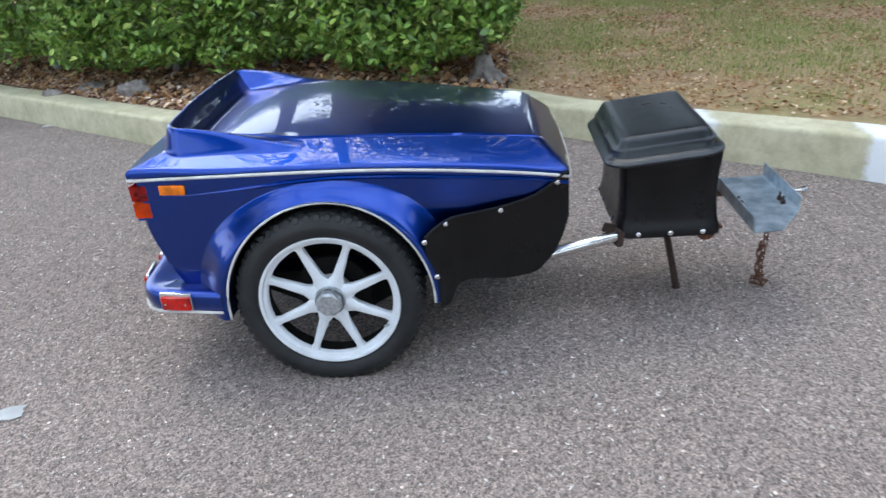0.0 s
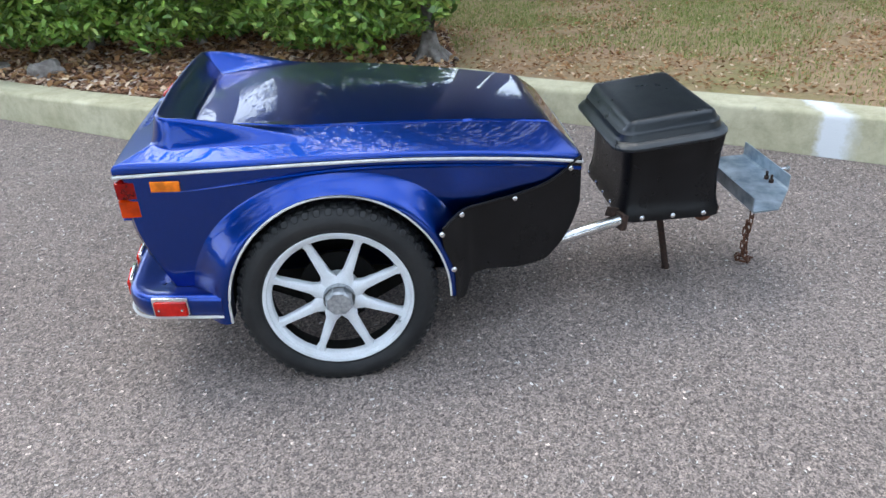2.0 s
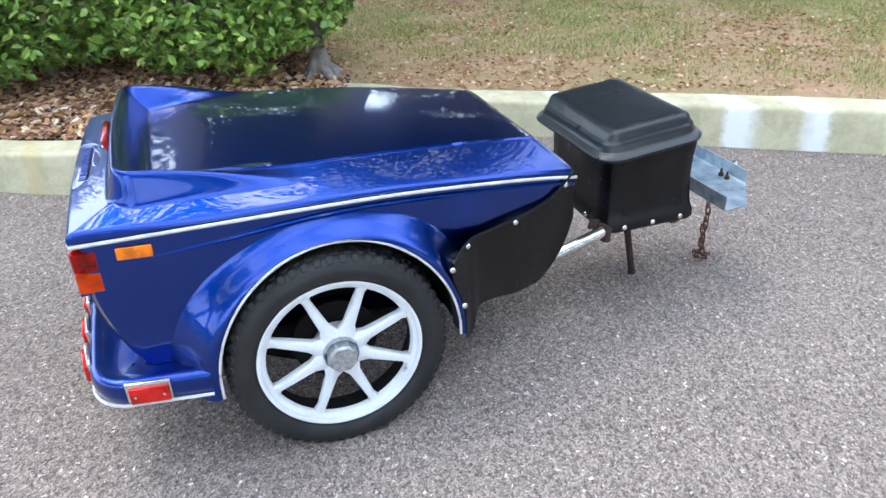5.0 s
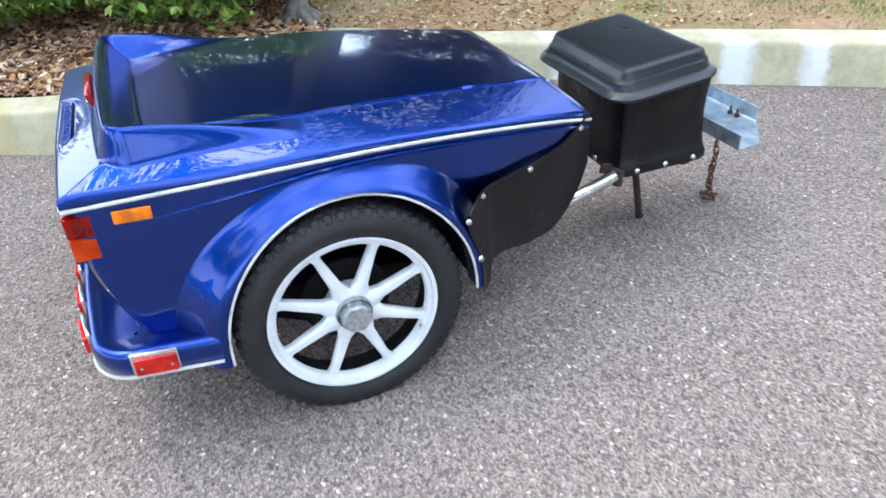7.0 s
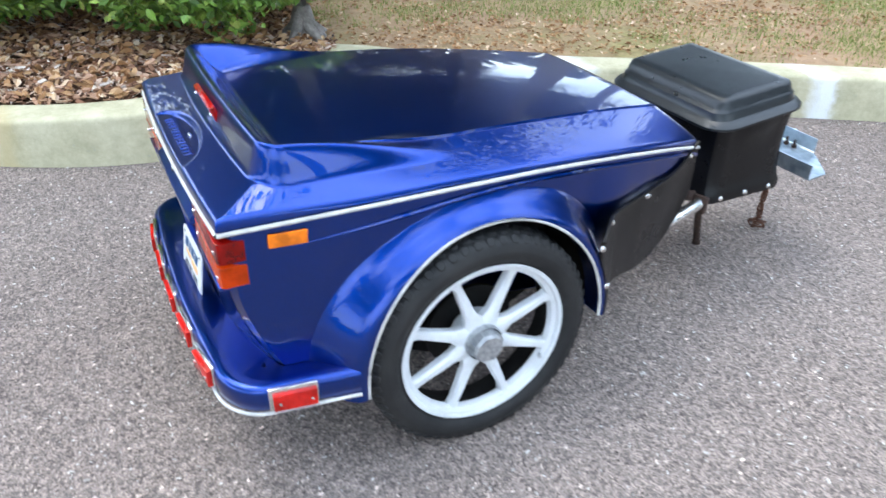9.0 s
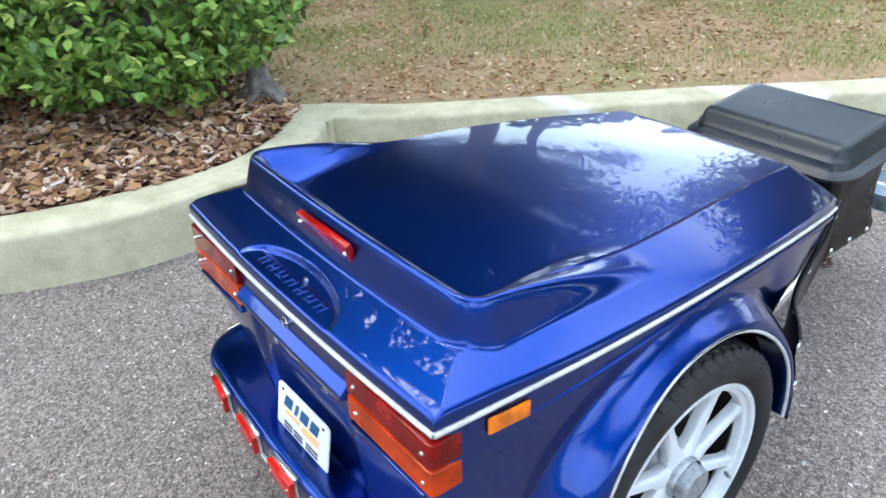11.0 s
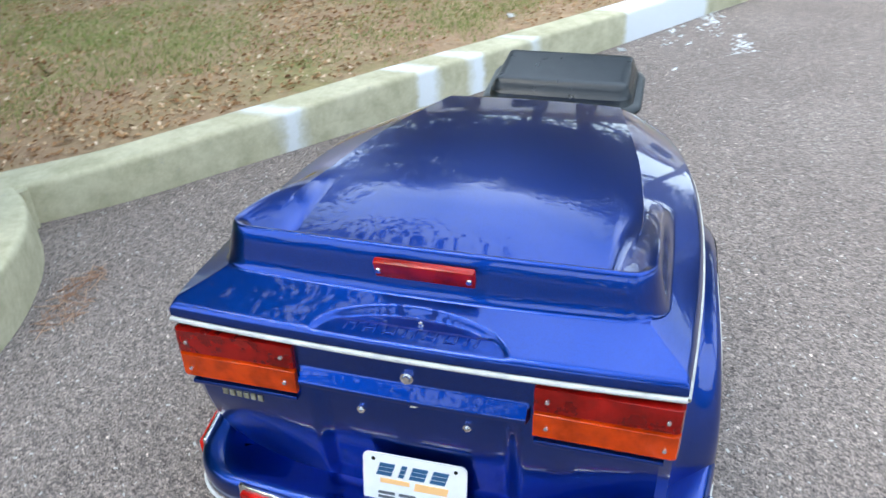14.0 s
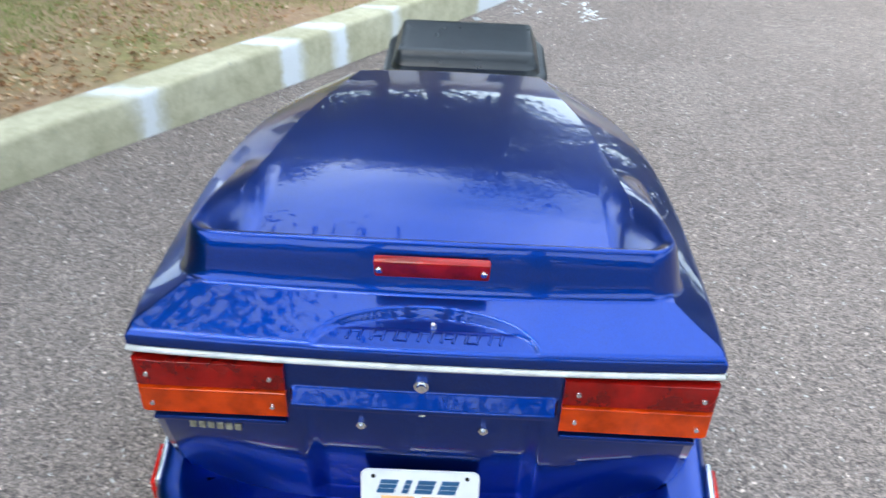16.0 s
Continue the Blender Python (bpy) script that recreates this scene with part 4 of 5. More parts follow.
for k in range(5):
    a = 1.3 * k
    part("chain_link", chain_link(pose(1.88 + 0.02 * math.cos(a), -0.045 + 0.02 * math.sin(a), 0.012 + 0.005 * (k % 2), 70, 20 * k, 75 * k)), RUST, chain)

# the channel lies across the tongue
CHANNEL = pose(1.852, -0.268, 0.300) @ pose(0, 0, 0, 0, 0, -88) @ pose(0, 0, 0, 0, 1, 0)


def channel_mesh():
    bm = bmesh.new()
    wide, high, thick = 0.190, 0.050, 0.004
    outline = [(-wide / 2, high), (-wide / 2, 0.006), (-wide / 2 + 0.006, 0), (-0.005, 0), (wide / 2 - 0.006, 0), (wide / 2, 0.006), (wide / 2, high), (wide / 2 - thick, high), (wide / 2 - thick, 0.008), (wide / 2 - 0.009, thick), (-0.005, thick), (-wide / 2 + 0.009, thick), (-wide / 2 + thick, 0.008), (-wide / 2 + thick, high)]
    rows = []
    for x in (-0.42, -0.34, -0.28, -0.22, -0.16, 0.0):
        row = []
        for y, z in outline:
            # the near corner is cut off aslant
            cut = 0.130 * max(0.0, y + 0.010) / 0.105 if x == 0.0 else 0.0
            row.append(bm.verts.new((x - cut, y, z + 0.0015 * noise.noise(Vector((x * 30, y * 30, z * 30))))))
        rows.append(row)
    n = len(outline)
    for a, b in zip(rows, rows[1:]):
        for i in range(n):
            bm.faces.new((a[i], a[(i + 1) % n], b[(i + 1) % n], b[i]))
    bm.faces.new(rows[0])
    bm.faces.new(rows[-1])
    bmesh.ops.transform(bm, matrix=CHANNEL, verts=bm.verts)
    return bm


channel = part("channel", channel_mesh(), STEEL, trailer, "galvanised steel channel bolted across the tongue")
for x, y in ((-0.215, 0.066), (-0.185, 0.066), (-0.200, -0.070), (-0.170, -0.070)):
    bm = bmesh.new()
    disc(bm, 0.0085, 0.0085, 0.010, CHANNEL @ pose(x, y, 0.009), 6)
    disc(bm, 0.004, 0.004, 0.026, CHANNEL @ pose(x, y, 0.017), 10)
    part("bolt", bm, DARK_RUST, channel, "dark rusty bolt")
bm = bmesh.new()
block(bm, (0.09, 0.10, 0.012), pose(1.86, 0.030, 0.2930), 0.003)
part("riser", bm, RUST, trailer)

# ---- the box on the tongue ----
storage_box = thing("storage_box", "black vinyl-covered cool box with moulded lid riveted on the tongue", "box", TAIL @ pose(1.524, -0.038, 0.2915))


def box_ring(bm, hx, hy, z, r, x0=0.0, n=5, tilt=0.0):
    ring = []
    for cx, cy, a0 in ((hx - r, hy - r, 0), (-hx + r, hy - r, 90), (-hx + r, -hy + r, 180), (hx - r, -hy + r, 270)):
        for k in range(n):
            a = radians(a0 + 90 * k / (n - 1))
            x, y = cx + r * math.cos(a), cy + r * math.sin(a)
            ring.append(bm.verts.new((x0 + x, y, z + tilt * x)))
    return ring


def stacked(levels, cap_low=True):
    bm = bmesh.new()
    rings = [box_ring(bm, *lv) for lv in levels]
    for a, b in zip(rings, rings[1:]):
        for k in range(len(a)):
            bm.faces.new((a[k], a[(k + 1) % len(a)], b[(k + 1) % len(a)], b[k]))
    bm.faces.new(rings[-1])
    if cap_low:
        bm.faces.new(rings[0][::-1])
    return bm


def body_mesh():
    """The vinyl cover: drawn in above its riveted hem, each side swelling a little below the lid."""
    bm = bmesh.new()
    levels = [(0.154, 0.208, 0.0), (0.154, 0.208, 0.024), (0.150, 0.203, 0.034), (0.146, 0.198, 0.060), (0.144, 0.195, 0.10), (0.143, 0.194, 0.14), (0.144, 0.195, 0.175), (0.144, 0.196, 0.195), (0.146, 0.198, 0.210), (0.147, 0.200, 0.225), (0.148, 0.201, 0.240), (0.149, 0.202, 0.262)]
    rings = []
    for hx, hy, z in levels:
        ring, r = [], 0.022
        for side in range(4):
            a, b = (hx, hy) if side % 2 == 0 else (hy, hx)
            for k in range(13):
                w = -1 + 2 * k / 12
                out = a + 0.009 * math.exp(-(w / 0.42) ** 4) * math.exp(-((z - 0.205) / 0.030) ** 2)
                out -= r * (1 - math.sqrt(max(0.0, 1 - max(0.0, (abs(w) * b - (b - r)) / r) ** 2))) * 0.6
                p = Vector((out, w * (b - r * 0.35), z))
                ring.append(bm.verts.new(Matrix.Rotation(math.pi / 2 * side, 3, "Z") @ p))
        rings.append(ring)
    for a, b in zip(rings, rings[1:]):
        for k in range(len(a)):
            bm.faces.new((a[k], a[(k + 1) % len(a)], b[(k + 1) % len(a)], b[k]))
    bm.faces.new(rings[-1])
    bm.faces.new(rings[0][::-1])
    return bm


box_body = part("body", body_mesh(), VINYL, storage_box, "black vinyl cover gathered at the waist", 70)
LEAN, BACK = 0.095, -0.026
lid_levels = [(hx, hy, z, r, BACK, 7, LEAN) for hx, hy, z, r in ((0.140, 0.200, 0.247, 0.040), (0.164, 0.236, 0.246, 0.070), (0.171, 0.244, 0.251, 0.072), (0.171, 0.244, 0.257, 0.072), (0.164, 0.236, 0.265, 0.066), (0.156, 0.220, 0.27, 0.058), (0.150, 0.217, 0.279, 0.052), (0.147, 0.215, 0.289, 0.048), (0.141, 0.211, 0.294, 0.042), (0.136, 0.208, 0.298, 0.036), (0.130, 0.205, 0.309, 0.028), (0.126, 0.202, 0.315, 0.022), (0.120, 0.198, 0.321, 0.016), (0.113, 0.192, 0.3245, 0.012), (0.095, 0.174, 0.3255, 0.010))]
part("lid", stacked(lid_levels), LID_PLASTIC, storage_box, "moulded black plastic lid with stepped edges", 28)
for x in (-0.095, 0.0, 0.095):
    for sg in (-1, 1):
        rivet("rivet", (x, sg * 0.208, 0.012), (0, sg, 0), box_body, 0.0085)
for y in (-0.165, -0.08, 0.0, 0.08, 0.165):
    rivet("rivet", (-0.155, y, 0.012), (-1, 0, 0), box_body, 0.0085)

# ---- the bed: mulch, stones, shrubs ----
rng = random.Random(7)


def scatter_mesh(name, mat, items):
    """One mesh from many small pieces: each gives its points and its faces."""
    verts, faces = [], []
    for pts, fs in items:
        n = len(verts)
        verts.extend(pts)
        faces.extend([[n + i for i in f] for f in fs])
    me = bpy.data.meshes.new(name)
    me.from_pydata(verts, [], faces)
    me.materials.append(mat)
    return me


def turned(points, x, y, z, yaw, tilt, roll):
    m = Matrix.Translation((x, y, z)) @ Euler((tilt, roll, yaw)).to_matrix().to_4x4()
    return [tuple(m @ Vector(p)) for p in points]


def chip(x, y, z, size):
    l, w, h = size, size * rng.uniform(0.25, 0.55), size * rng.uniform(0.06, 0.16)
    k = rng.uniform(0.5, 1)
    pts = [(-l / 2, -w / 2 * k, 0), (l / 2, -w / 2, 0), (l / 2 * k, w / 2, 0), (-l / 2, w / 2, 0), (-l / 2, -w / 2 * k, h), (l / 2, -w / 2, h), (l / 2 * k, w / 2, h), (-l / 2, w / 2, h)]
    return turned(pts, x, y, z, rng.uniform(0, 6.28), rng.uniform(-0.45, 0.45), rng.uniform(-0.45, 0.45)), [(4, 5, 6, 7), (0, 1, 5, 4), (1, 2, 6, 5), (2, 3, 7, 6), (3, 0, 4, 7)]


def leaf(x, y, z, size, tilt=0.5, curl=0.25):
    """A pointed oval leaf, folded along its midrib."""
    l, w = size, size * rng.uniform(0.38, 0.6)
    c = size * rng.uniform(0, curl)
    pts = [(-l / 2, 0, c * 0.3), (-l * 0.12, -w / 2, c), (l * 0.22, -w * 0.42, c), (l / 2, 0, c * 0.4), (l * 0.22, w * 0.42, c), (-l * 0.12, w / 2, c), (0, 0, 0)]
    return turned(pts, x, y, z, rng.uniform(0, 6.28), rng.uniform(-tilt, tilt), rng.uniform(-tilt, tilt)), [(0, 1, 6), (1, 2, 6), (2, 3, 6), (3, 4, 6), (4, 5, 6), (5, 0, 6)]


items = []
while len(items) < 22000:
    x, y = rng.uniform(-4.4, 0.16), rng.uniform(3.9, 6.4)
    if inside(x, y, bed):
        items.append(chip(x, y, bed_z(x, y) + rng.uniform(0.004, 0.028), rng.choice((0.014, 0.022, 0.032, 0.050)) * rng.uniform(0.8, 1.2)))
tagged(new("mulch", scatter_mesh("mulch", MULCH, items)), "brown bark chips and shreds", "mulch", kind="stuff")
items = []
while len(items) < 3400:
    x, y = rng.uniform(-4.4, 0.16), rng.uniform(3.9, 6.4)
    if inside(x, y, bed):
        items.append(leaf(x, y, bed_z(x, y) + rng.uniform(0.022, 0.042), rng.uniform(0.030, 0.066), 0.7, 0.35))
tagged(new("fallen_leaves", scatter_mesh("fallen_leaves", FALLEN, items)), "dry orange-brown leaves on the mulch", "leaves", kind="stuff")


def stone(x, y, z, sx, sy, sz, label):
    bm = bmesh.new()
    bmesh.ops.create_icosphere(bm, subdivisions=3, radius=1.0)
    for p in bm.verts:
        k = 1 + 0.34 * noise.noise(p.co * 1.8 + Vector((x * 7, y, 0))) + 0.14 * noise.noise(p.co * 5) + 0.05 * noise.noise(p.co * 12)
        p.co = Vector((p.co.x * sx * k, p.co.y * sy * k, p.co.z * sz * k))
    ob = new("stone", mesh_of("stone", bm, STONE, 50))
    ob.matrix_basis = pose(x, y, z, 0, 0, 25)
    return tagged(ob, label, "stone")


stone(-2.33, 4.96, bed_z(-2.33, 4.96) + 0.03, 0.105, 0.075, 0.07, "grey limestone half sunk in the mulch")
stone(-2.73, 5.14, bed_z(-2.73, 5.14) + 0.02, 0.09, 0.06, 0.05, "small pale stone on the mulch")
stone(-2.97, 5.08, bed_z(-2.97, 5.08) + 0.015, 0.07, 0.05, 0.04, "small pale stone on the mulch")


def shrub(x, y, wide, deep, tall, low, seed, leaves):
    """A clipped shrub: grey stems and a crown of many glossy leaves, its outline lumpy."""
    r = random.Random(seed)
    ob = thing("shrub", "clipped evergreen shrub with glossy leaves and grey stems", "shrub", pose(x, y, bed_z(x, y)), "shrubs of the hedge")
    for k in range(4):
        bm = bmesh.new()
        a = r.uniform(0, 6.28)
        sx, sy = 0.10 * math.cos(a), 0.08 * math.sin(a)
        pts = [(sx, sy, -0.02), (sx * 1.4, sy * 1.4, 0.12), (sx * 2.2 + r.uniform(-0.1, 0.1), sy * 2.2, 0.35), (sx * 4 + r.uniform(-0.2, 0.2), sy * 3, tall * 0.7)]
        tube(bm, pts, [0.042, 0.026, 0.020, 0.008], 7)
        for q in range(3):
            h = r.uniform(0.15, 0.4)
            b = r.uniform(0, 6.28)
            start = Vector((sx * 1.6, sy * 1.6, h))
            tube(bm, [start, start + Vector((0.18 * math.cos(b), 0.18 * math.sin(b), 0.10)), start + Vector((0.34 * math.cos(b), 0.34 * math.sin(b), 0.26))], [0.011, 0.008, 0.004], 5)
        part("stem", bm, BARK, ob, "grey stem", 60)
    global rng
    keep, rng = rng, r
    items = []
    tries = 0
    while len(items) < leaves and tries < leaves * 30:
        tries += 1
        px, py, pz = r.uniform(-wide, wide), r.uniform(-deep, deep), r.uniform(low - 0.12, tall)
        nx, ny, nz = px / wide, py / deep, (pz - (tall + low) / 2) / ((tall - low) / 2)
        q = (abs(nx) ** 3.5 + abs(ny) ** 3.5 + abs(nz) ** 3.5) ** (1 / 3.5)
        lump = 1 + 0.20 * noise.noise(Vector((px * 3.2 + seed, py * 3.2, pz * 3.2))) + 0.10 * noise.noise(Vector((px * 8, py * 8 + seed, pz * 8)))
        if q > lump or q < 0.62 * lump and r.random() < 0.85:
            continue
        if noise.noise(Vector((px * 5.5 + seed * 3, py * 5.5, pz * 5.5))) < -0.36 - 0.25 * r.random():
            continue
        items.append(leaf(px, py, pz, r.uniform(0.038, 0.074), 1.0, 0.25))
    rng = keep
    crown = new("crown", scatter_mesh("crown", LEAVES, items))
    crown.parent = ob
    tagged(crown, "dense dark green leaves")
    return ob


for k, (x, y, wide, deep, tall, low, n) in enumerate(((-0.40, 5.00, 0.64, 0.66, 1.10, 0.09, 13500), (-1.38, 5.45, 0.62, 0.68, 1.15, 0.09, 12500), (-2.31, 5.57, 0.64, 0.70, 1.15, 0.08, 12500), (-3.27, 5.94, 0.68, 0.68, 1.15, 0.12, 9500), (-4.29, 6.50, 0.72, 0.70, 1.15, 0.12, 5500))):
    shrub(x, y, wide, deep, tall, low, 11 + k, n)

bm = bmesh.new()
tube(bm, [(0, 0, -0.02), (0, 0, 0.10), (0.01, 0.02, 0.24), (-0.05, 0.10, 0.42)], [0.07, 0.055, 0.035, 0.018], 9)
stump = new("rooted_stump", mesh_of("rooted_stump", bm, BARK, 60))
stump.matrix_basis = pose(0.00, 4.71, bed_z(0.00, 4.71))
tagged(stump, "thick grey rooted shrub base at the hedge end", "stump")
for a, l in ((10, 0.17), (75, 0.12), (150, 0.15), (215, 0.13), (290, 0.19), (330, 0.14)):
    d = Vector((math.cos(radians(a)), math.sin(radians(a)), 0))
    bm = bmesh.new()
    tube(bm, [Vector((0, 0, 0.16)), d * 0.04 + Vector((0, 0, 0.07)), d * l + Vector((0, 0, -0.01))], [0.045, 0.034, 0.010], 7)
    part("root", bm, BARK, stump, "", 60)

# ---- lawn: grass, leaf litter, scraps ----
def blade(x, y, z, h):
    a, lean = rng.uniform(0, 6.28), rng.uniform(0.1, 0.9)
    dx, dy = math.cos(a), math.sin(a)
    w = rng.uniform(0.0012, 0.0026)
    pts = [(x - dy * w, y + dx * w, z), (x + dy * w, y - dx * w, z), (x + dx * h * lean * 0.5 + dy * w * 0.7, y + dy * h * lean * 0.5 - dx * w * 0.7, z + h * 0.7), (x + dx * h * lean * 0.5 - dy * w * 0.7, y + dy * h * lean * 0.5 + dx * w * 0.7, z + h * 0.7), (x + dx * h * lean, y + dy * h * lean, z + h * (1.05 - 0.5 * lean))]
    return pts, [(0, 1, 2, 3), (3, 2, 4)]


def kerb_far(x, y):
    """How far a place lies beyond the kerb's lawn edge."""
    return y - (4.337 - 0.69 * (x - 0.157) + 0.045 * max(0.0, x - 1.7) + 0.245)


def on_lawn(x, y):
    return kerb_far(x, y) > 0 and not inside(x, y, bed)


items, litter = [], []
tries = 0
while len(items) < 130000 and tries < 900000:
    tries += 1
    x = rng.uniform(-0.3, 5.8)
    y = rng.uniform(1.0, 8.4)
    if not on_lawn(x, y):
        continue
    green = 1.5 * noise.noise(Vector((x * 0.9, y * 1.3, 3.0))) + 0.8 * noise.noise(Vector((x * 3.1, y * 3.1, 5.0))) + 0.10 * (y + 0.545 * x - 4.6) + 0.25 * (step(0.4, 2.0, x) - 0.6)
    # bare along the kerb and in its corner
    green -= 0.55 * (1 - step(0.0, 0.45, kerb_far(x, y))) + 0.55 * (1 - step(0.3, 1.5, math.hypot(x - 0.4, y - 4.7)))
    if green < rng.uniform(-0.35, 0.65):
        continue
    items.append(blade(x, y, lawn_z(x, y), rng.uniform(0.012, 0.034)))
tagged(new("grass", scatter_mesh("grass", GRASS, items)), "sparse short grass, green and straw-coloured", "grass", kind="stuff")
tries = 0
while len(litter) < 19000 and tries < 260000:
    tries += 1
    x, y = rng.uniform(-0.3, 5.8), rng.uniform(1.0, 8.0)
    if not on_lawn(x, y):
        continue
    brown = -1.5 * noise.noise(Vector((x * 0.9, y * 1.3, 3.0))) + 0.5 * noise.noise(Vector((x * 2.1, y * 2.1, 9.0))) + 0.6 * (1 - step(0.3, 1.5, math.hypot(x - 0.4, y - 4.9))) - 0.5 * (1 - step(0.0, 0.14, kerb_far(x, y)))
    if brown < rng.uniform(-0.45, 0.6):
        continue
    litter.append(leaf(x, y, lawn_z(x, y) + rng.uniform(0.002, 0.016), rng.uniform(0.014, 0.036), 0.5, 0.3))
tagged(new("leaf_litter", scatter_mesh("leaf_litter", FALLEN, litter)), "dry brown leaves scattered over the lawn", "leaves", kind="stuff")

# loose stones on the asphalt
items = []
while len(items) < 15000:
    x, y = rng.uniform(-3, 4), rng.uniform(-0.2, 4.2)
    items.append(chip(x, y, fall(y) + 0.0005, rng.uniform(0.004, 0.008) * rng.choice((1, 1, 1, 1.6))))
GRAVEL = random_tint("pale_grit", ((0.0, (0.30, 0.28, 0.26)), (1.0, (0.66, 0.63, 0.58))), 0.9)
tagged(new("grit", scatter_mesh("grit", GRAVEL, items)), "pale loose grit on the asphalt", "grit", kind="stuff")

# ---- needles in the kerb corner, scraps and paint spots ----
items = []
for k in range(90):
    a, q = rng.uniform(0, 6.28), rng.random() ** 0.5
    x, y = -0.22 + 0.19 * q * math.cos(a), 3.83 + 0.07 * q * math.sin(a) + 0.3 * 0.15 * q * math.cos(a)
    l, w, yaw = rng.uniform(0.03, 0.09), 0.0012, rng.uniform(0, 6.28)
    items.append((turned([(-l / 2, -w, 0), (l / 2, -w, 0), (l / 2, w, 0), (-l / 2, w, 0), (0, 0, 0.003)], x, y, fall(y) + 0.002 + 0.008 * rng.random(), yaw, 0.1, 0.12), [(0, 1, 4), (1, 2, 4), (2, 3, 4), (3, 0, 4)]))
tagged(new("pine_needles", scatter_mesh("pine_needles", NEEDLES, items)), "reddish dry needles swept into the kerb corner", "needles", kind="stuff")


def scrap(x, y, z, sx, sy, label):
    bm = bmesh.new()
    sheet(bm, lambda s, t: ((s - 0.5) * sx + 0.01 * noise.noise(Vector((s * 5, t * 5, x))), (t - 0.5) * sy + 0.01 * noise.noise(Vector((s * 5, t * 5, y + 4))), 0.006 + 0.006 * noise.noise(Vector((s * 6, t * 6, x * 3)))), 8, 6)
    bmesh.ops.solidify(bm, geom=bm.faces[:], thickness=0.002)
    ob = new("paper_scrap", mesh_of("paper_scrap", bm, CHALK, 60))
    ob.matrix_basis = pose(x, y, z, 0, 0, 20)
    return tagged(ob, label, "litter")


scrap(-2.95, 4.90, fall(4.90), 0.085, 0.035, "white scrap of litter by the kerb foot")
scrap(-1.385, 1.80, 0.0, 0.11, 0.060, "white paint flake on the asphalt")
items = []
for cx, cy, n, sx, sy in ((3.19, 1.716, 90, 0.12, 0.04), (3.76, 1.90, 120, 0.16, 0.04), (3.31, 2.10, 40, 0.20, 0.05)):
    for k in range(n):
        x, y = rng.gauss(cx, sx), rng.gauss(cy, sy) - 0.25 * (rng.random() - 0.5) * sx
        items.append(chip(x, y, fall(y) + 0.0008, rng.uniform(0.008, 0.05) * rng.random()))
tagged(new("paint_flakes", scatter_mesh("paint_flakes", CHALK, items)), "white paint flakes splashed on the asphalt by the kerb", "paint", kind="stuff")
scrap(2.93, 2.42, fall(2.42), 0.07, 0.04, "white paint flake at the kerb foot")
scrap(2.81, 3.09, lawn_z(2.81, 3.09) + 0.02, 0.09, 0.04, "white scrap of litter on the lawn")

# ---- beyond the view, seen in the paint: oaks round the car park and a low white building ----
def oak_leaf(r, c, size):
    """A small lozenge of leaf, turned at random."""
    l, w = size, size * r.uniform(0.45, 0.7)
    m = Euler((r.uniform(-1.3, 1.3), r.uniform(-1.3, 1.3), r.uniform(0, 6.28))).to_matrix()
    return [tuple(c + m @ Vector(p)) for p in ((-l / 2, 0, 0), (0, -w / 2, 0.1 * l), (l / 2, 0, 0), (0, w / 2, 0.1 * l))], [(0, 1, 2), (0, 2, 3)]


def oak(seed, tall, spread, low=0.44, limbs=11, leaves=95, size=1.0):
    r = random.Random(seed)
    ob = thing("oak_tree", "spreading oak with grey trunk at the edge of the car park", "tree", pose(0, 0, 0), "oaks round the car park")
    bm = bmesh.new()
    tube(bm, [(0, 0, -0.1), (0.1, 0, tall * 0.2), (0.0, 0.2, tall * 0.42), (0.3, 0.1, tall * 0.8)], [0.30 * size, 0.23 * size, 0.18 * size, 0.05], 10)
    tips = []
    for k in range(limbs):
        a, h = 2 * math.pi * k / limbs + r.uniform(-0.3, 0.3), tall * r.uniform(low, 0.68)
        reach = spread * r.uniform(0.6, 1.0)
        end = Vector((reach * math.cos(a), reach * math.sin(a), h + tall * r.uniform(0.04, 0.24)))
        mid = Vector((end.x * 0.5, end.y * 0.5, h + (end.z - h) * 0.65))
        tube(bm, [(0.05, 0.1, h), mid, end], [0.10 * size, 0.06 * size, 0.02], 6)
        tips += [mid * 0.5 + end * 0.5, end, mid]
    tips += [Vector((0.3, 0.1, tall * 0.85)), Vector((0.2, -0.4, tall * 0.75))]
    part("trunk", bm, BARK, ob, "", 60)
    items = []
    for p in tips:
        for k in range(5):
            c = p + Vector((r.gauss(0, 0.65 * size), r.gauss(0, 0.65 * size), r.gauss(0, 0.4)))
            for q in range(leaves):
                items.append(oak_leaf(r, c + Vector((r.gauss(0, 0.42), r.gauss(0, 0.42), r.gauss(0, 0.26))), r.uniform(0.09, 0.22)))
    crown = new("crown", scatter_mesh("crown", TREE_LEAVES, items))
    crown.parent = ob
    return ob


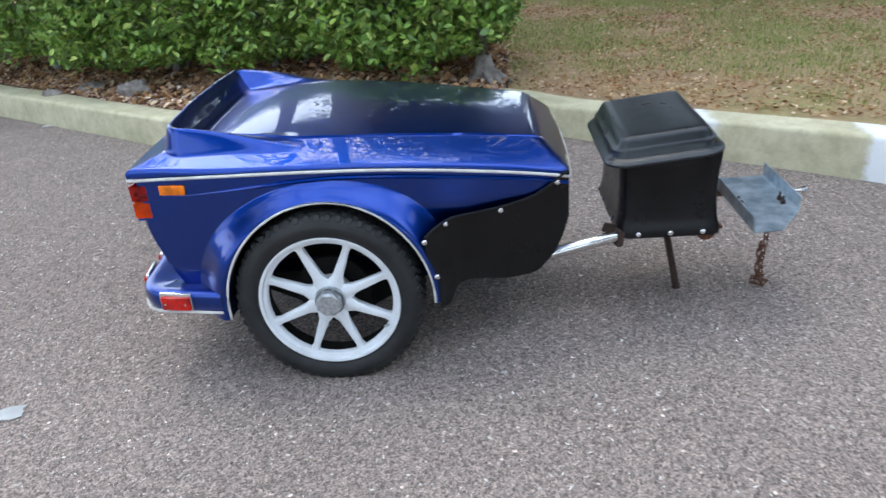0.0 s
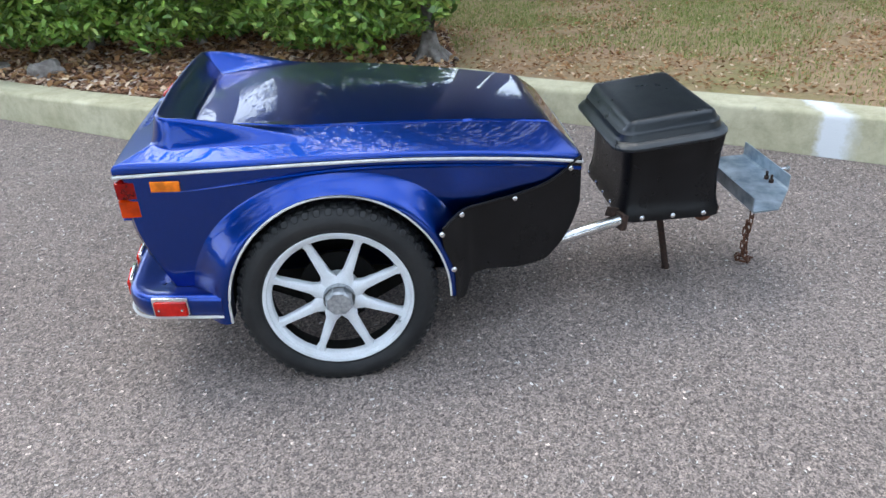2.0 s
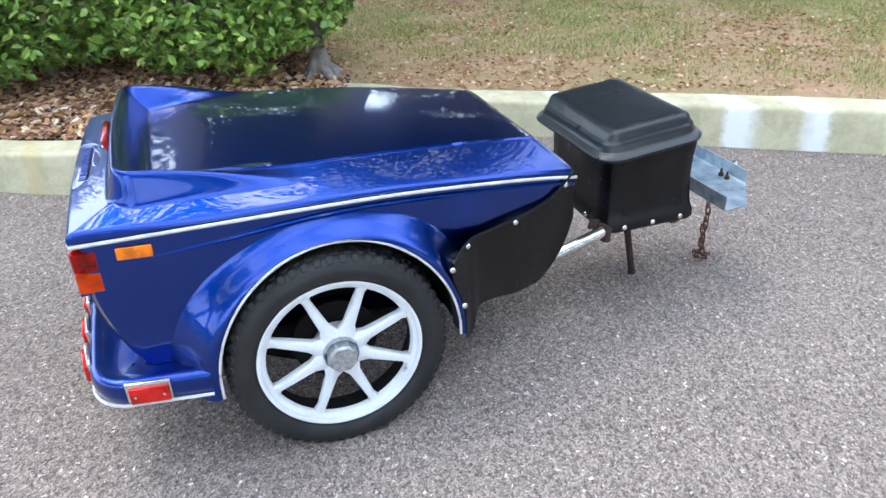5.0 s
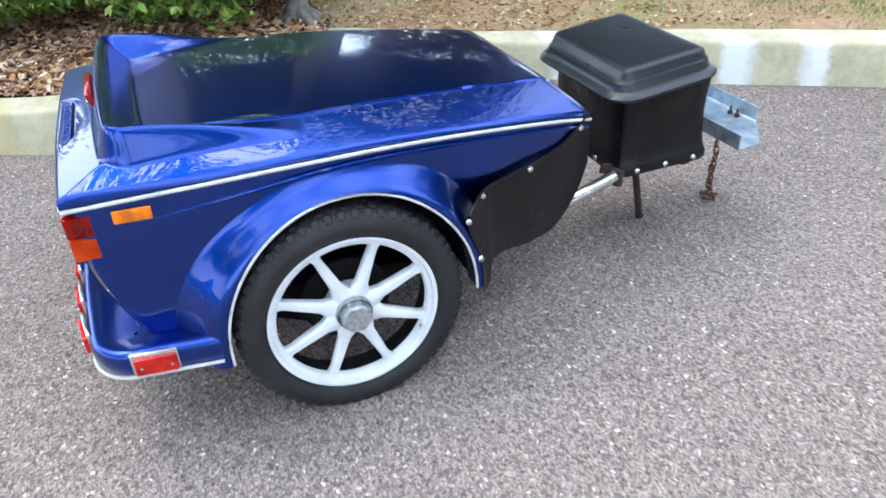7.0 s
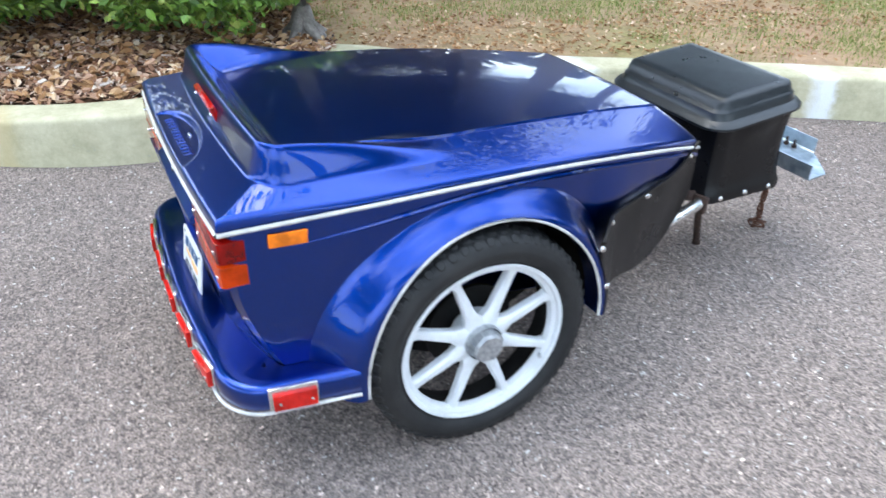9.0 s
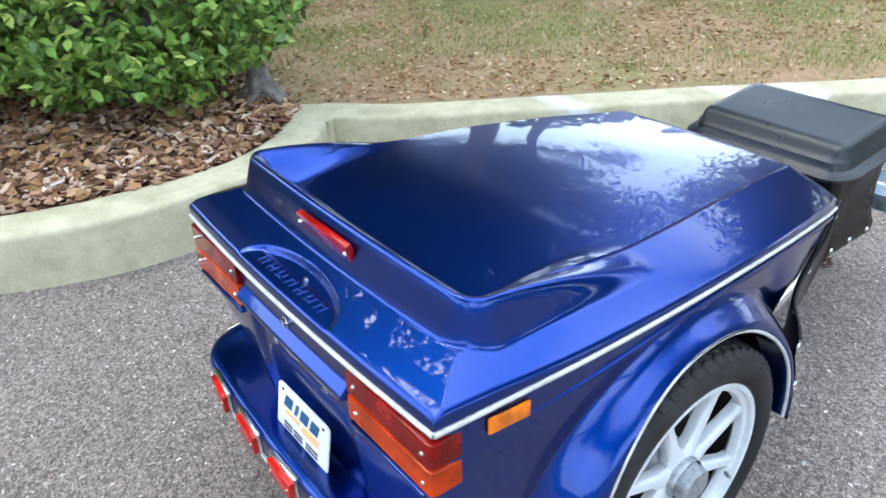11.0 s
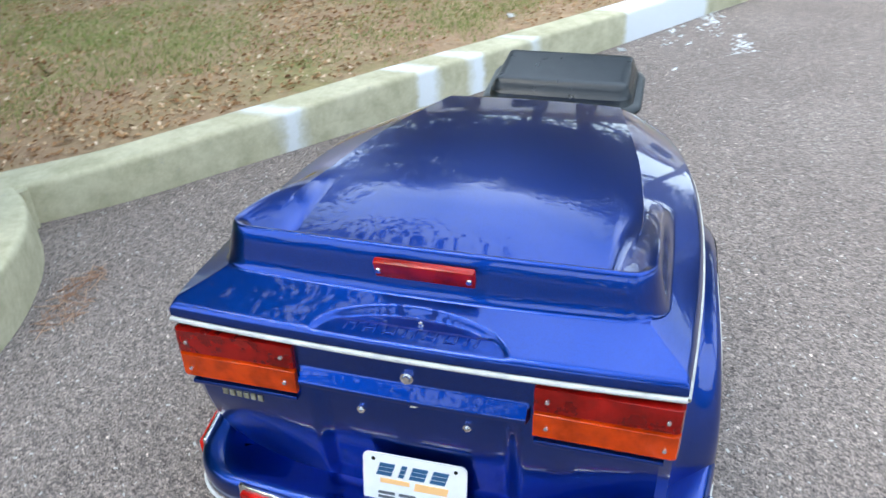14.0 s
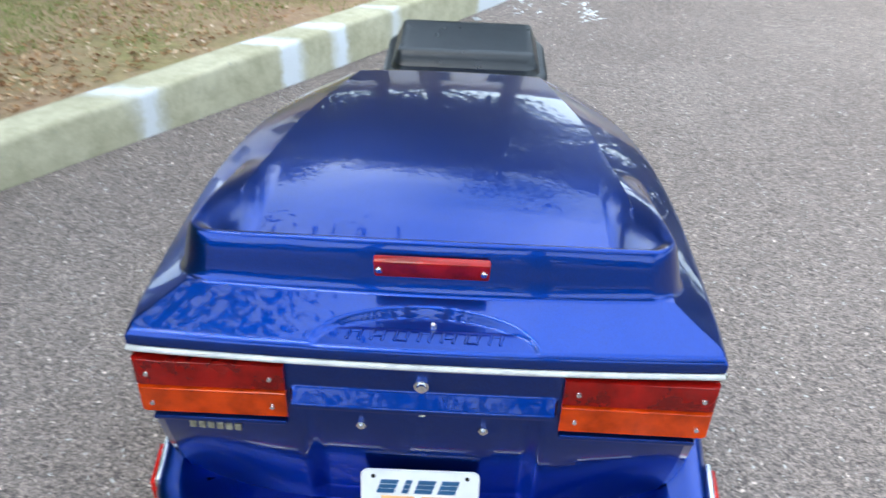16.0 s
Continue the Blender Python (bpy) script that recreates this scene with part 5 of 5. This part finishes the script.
first = oak(3, 10.5, 4.2)
first.matrix_basis = pose(1.2, 10.5, SOIL)
second = oak(5, 9.5, 3.8)
second.matrix_basis = pose(5.2, 9.4, SOIL)
third = oak(8, 6.5, 3.4, 0.24)
third.matrix_basis = pose(14.5, 6.6, SOIL)
wide = oak(21, 14.0, 7.6, 0.42, 17, 110, 1.5)
wide.matrix_basis = pose(4.5, 17.5, SOIL)
for src, x, y, yaw in ((first, -1.3, 12.8, 80), (second, 2.6, 14.5, 150), (first, 6.5, 14.0, 210), (first, -12.0, 0.0, 110), (second, -11.0, -5.0, 20), (first, -13.0, 4.0, 200), (second, -3.0, 10.6, 160), (first, 3.0, -11.0, 15), (second, -3.5, -10.0, 260), (second, 8.5, -9.0, 95), (second, 12.0, 15.0, 10), (first, 8.0, 19.0, 60), (second, 3.0, 20.0, 120), (first, -1.5, 21.0, 300), (second, 17.0, 9.0, 190), (first, 5.5, -7.8, 330), (third, 11.0, -7.0, 40), (third, 16.0, -5.5, 280), (first, 15.0, 1.5, 40), (second, 18.5, 5.5, 300), (first, 21.0, -2.0, 240), (third, 13.0, 3.4, 100), (third, -8.0, 24.5, 30), (third, 8.2, 22.0, 150), (wide, 12.0, 25.0, 190)):
    copy_thing(src, pose(x, y, SOIL if y > 5 else -0.04, 0, 0, yaw))
# one oak behind the hedge reaches over the trailer
copy_thing(wide, pose(-1.3, 7.6, SOIL, 0, 0, 35) @ Matrix.Scale(0.75, 4))


def low_building():
    ob = thing("low_building", "long low white stucco building with a brown roof", "building", pose(34, 9, -0.04, 0, 0, 14))
    bm = bmesh.new()
    block(bm, (8, 26, 3.4), pose(0, 0, 1.7), 0.03, 1)
    part("wall", bm, STUCCO, ob)
    bm = bmesh.new()
    block(bm, (9.2, 27, 0.35), pose(0, 0, 3.55), 0.05, 1)
    block(bm, (5.0, 25, 0.5), pose(0, 0, 3.95), 0.05, 1)
    part("roof", bm, ROOFING, ob, "brown roof")
    for k in range(7):
        bm = bmesh.new()
        block(bm, (0.08, 1.5, 1.4), pose(-4.02, -10.5 + 3.5 * k, 1.7), 0.02, 1)
        w = part("window", bm, GLASS, ob)
        bm = bmesh.new()
        block(bm, (0.14, 1.7, 0.10), pose(-4.03, -10.5 + 3.5 * k, 0.95), 0.02, 1)
        part("sill", bm, STUCCO, w)


low_building()

# far woods all round
items = []
for k in range(13000):
    a = rng.uniform(0, 2 * math.pi)
    tall = 4.4 + 3.2 * noise.noise(Vector((math.cos(a) * 4, math.sin(a) * 4, 1.0))) + 2.2 * noise.noise(Vector((math.cos(a) * 14, math.sin(a) * 14, 2.0)))
    d = rng.uniform(40, 48)
    items.append(leaf(d * math.cos(a), d * math.sin(a), tall * rng.random() ** 0.8, rng.uniform(0.8, 1.8), 1.2, 0.2))
tagged(new("far_woods", scatter_mesh("far_woods", TREE_LEAVES, items)), "dark green woods far beyond the car park", "woods", kind="stuff")
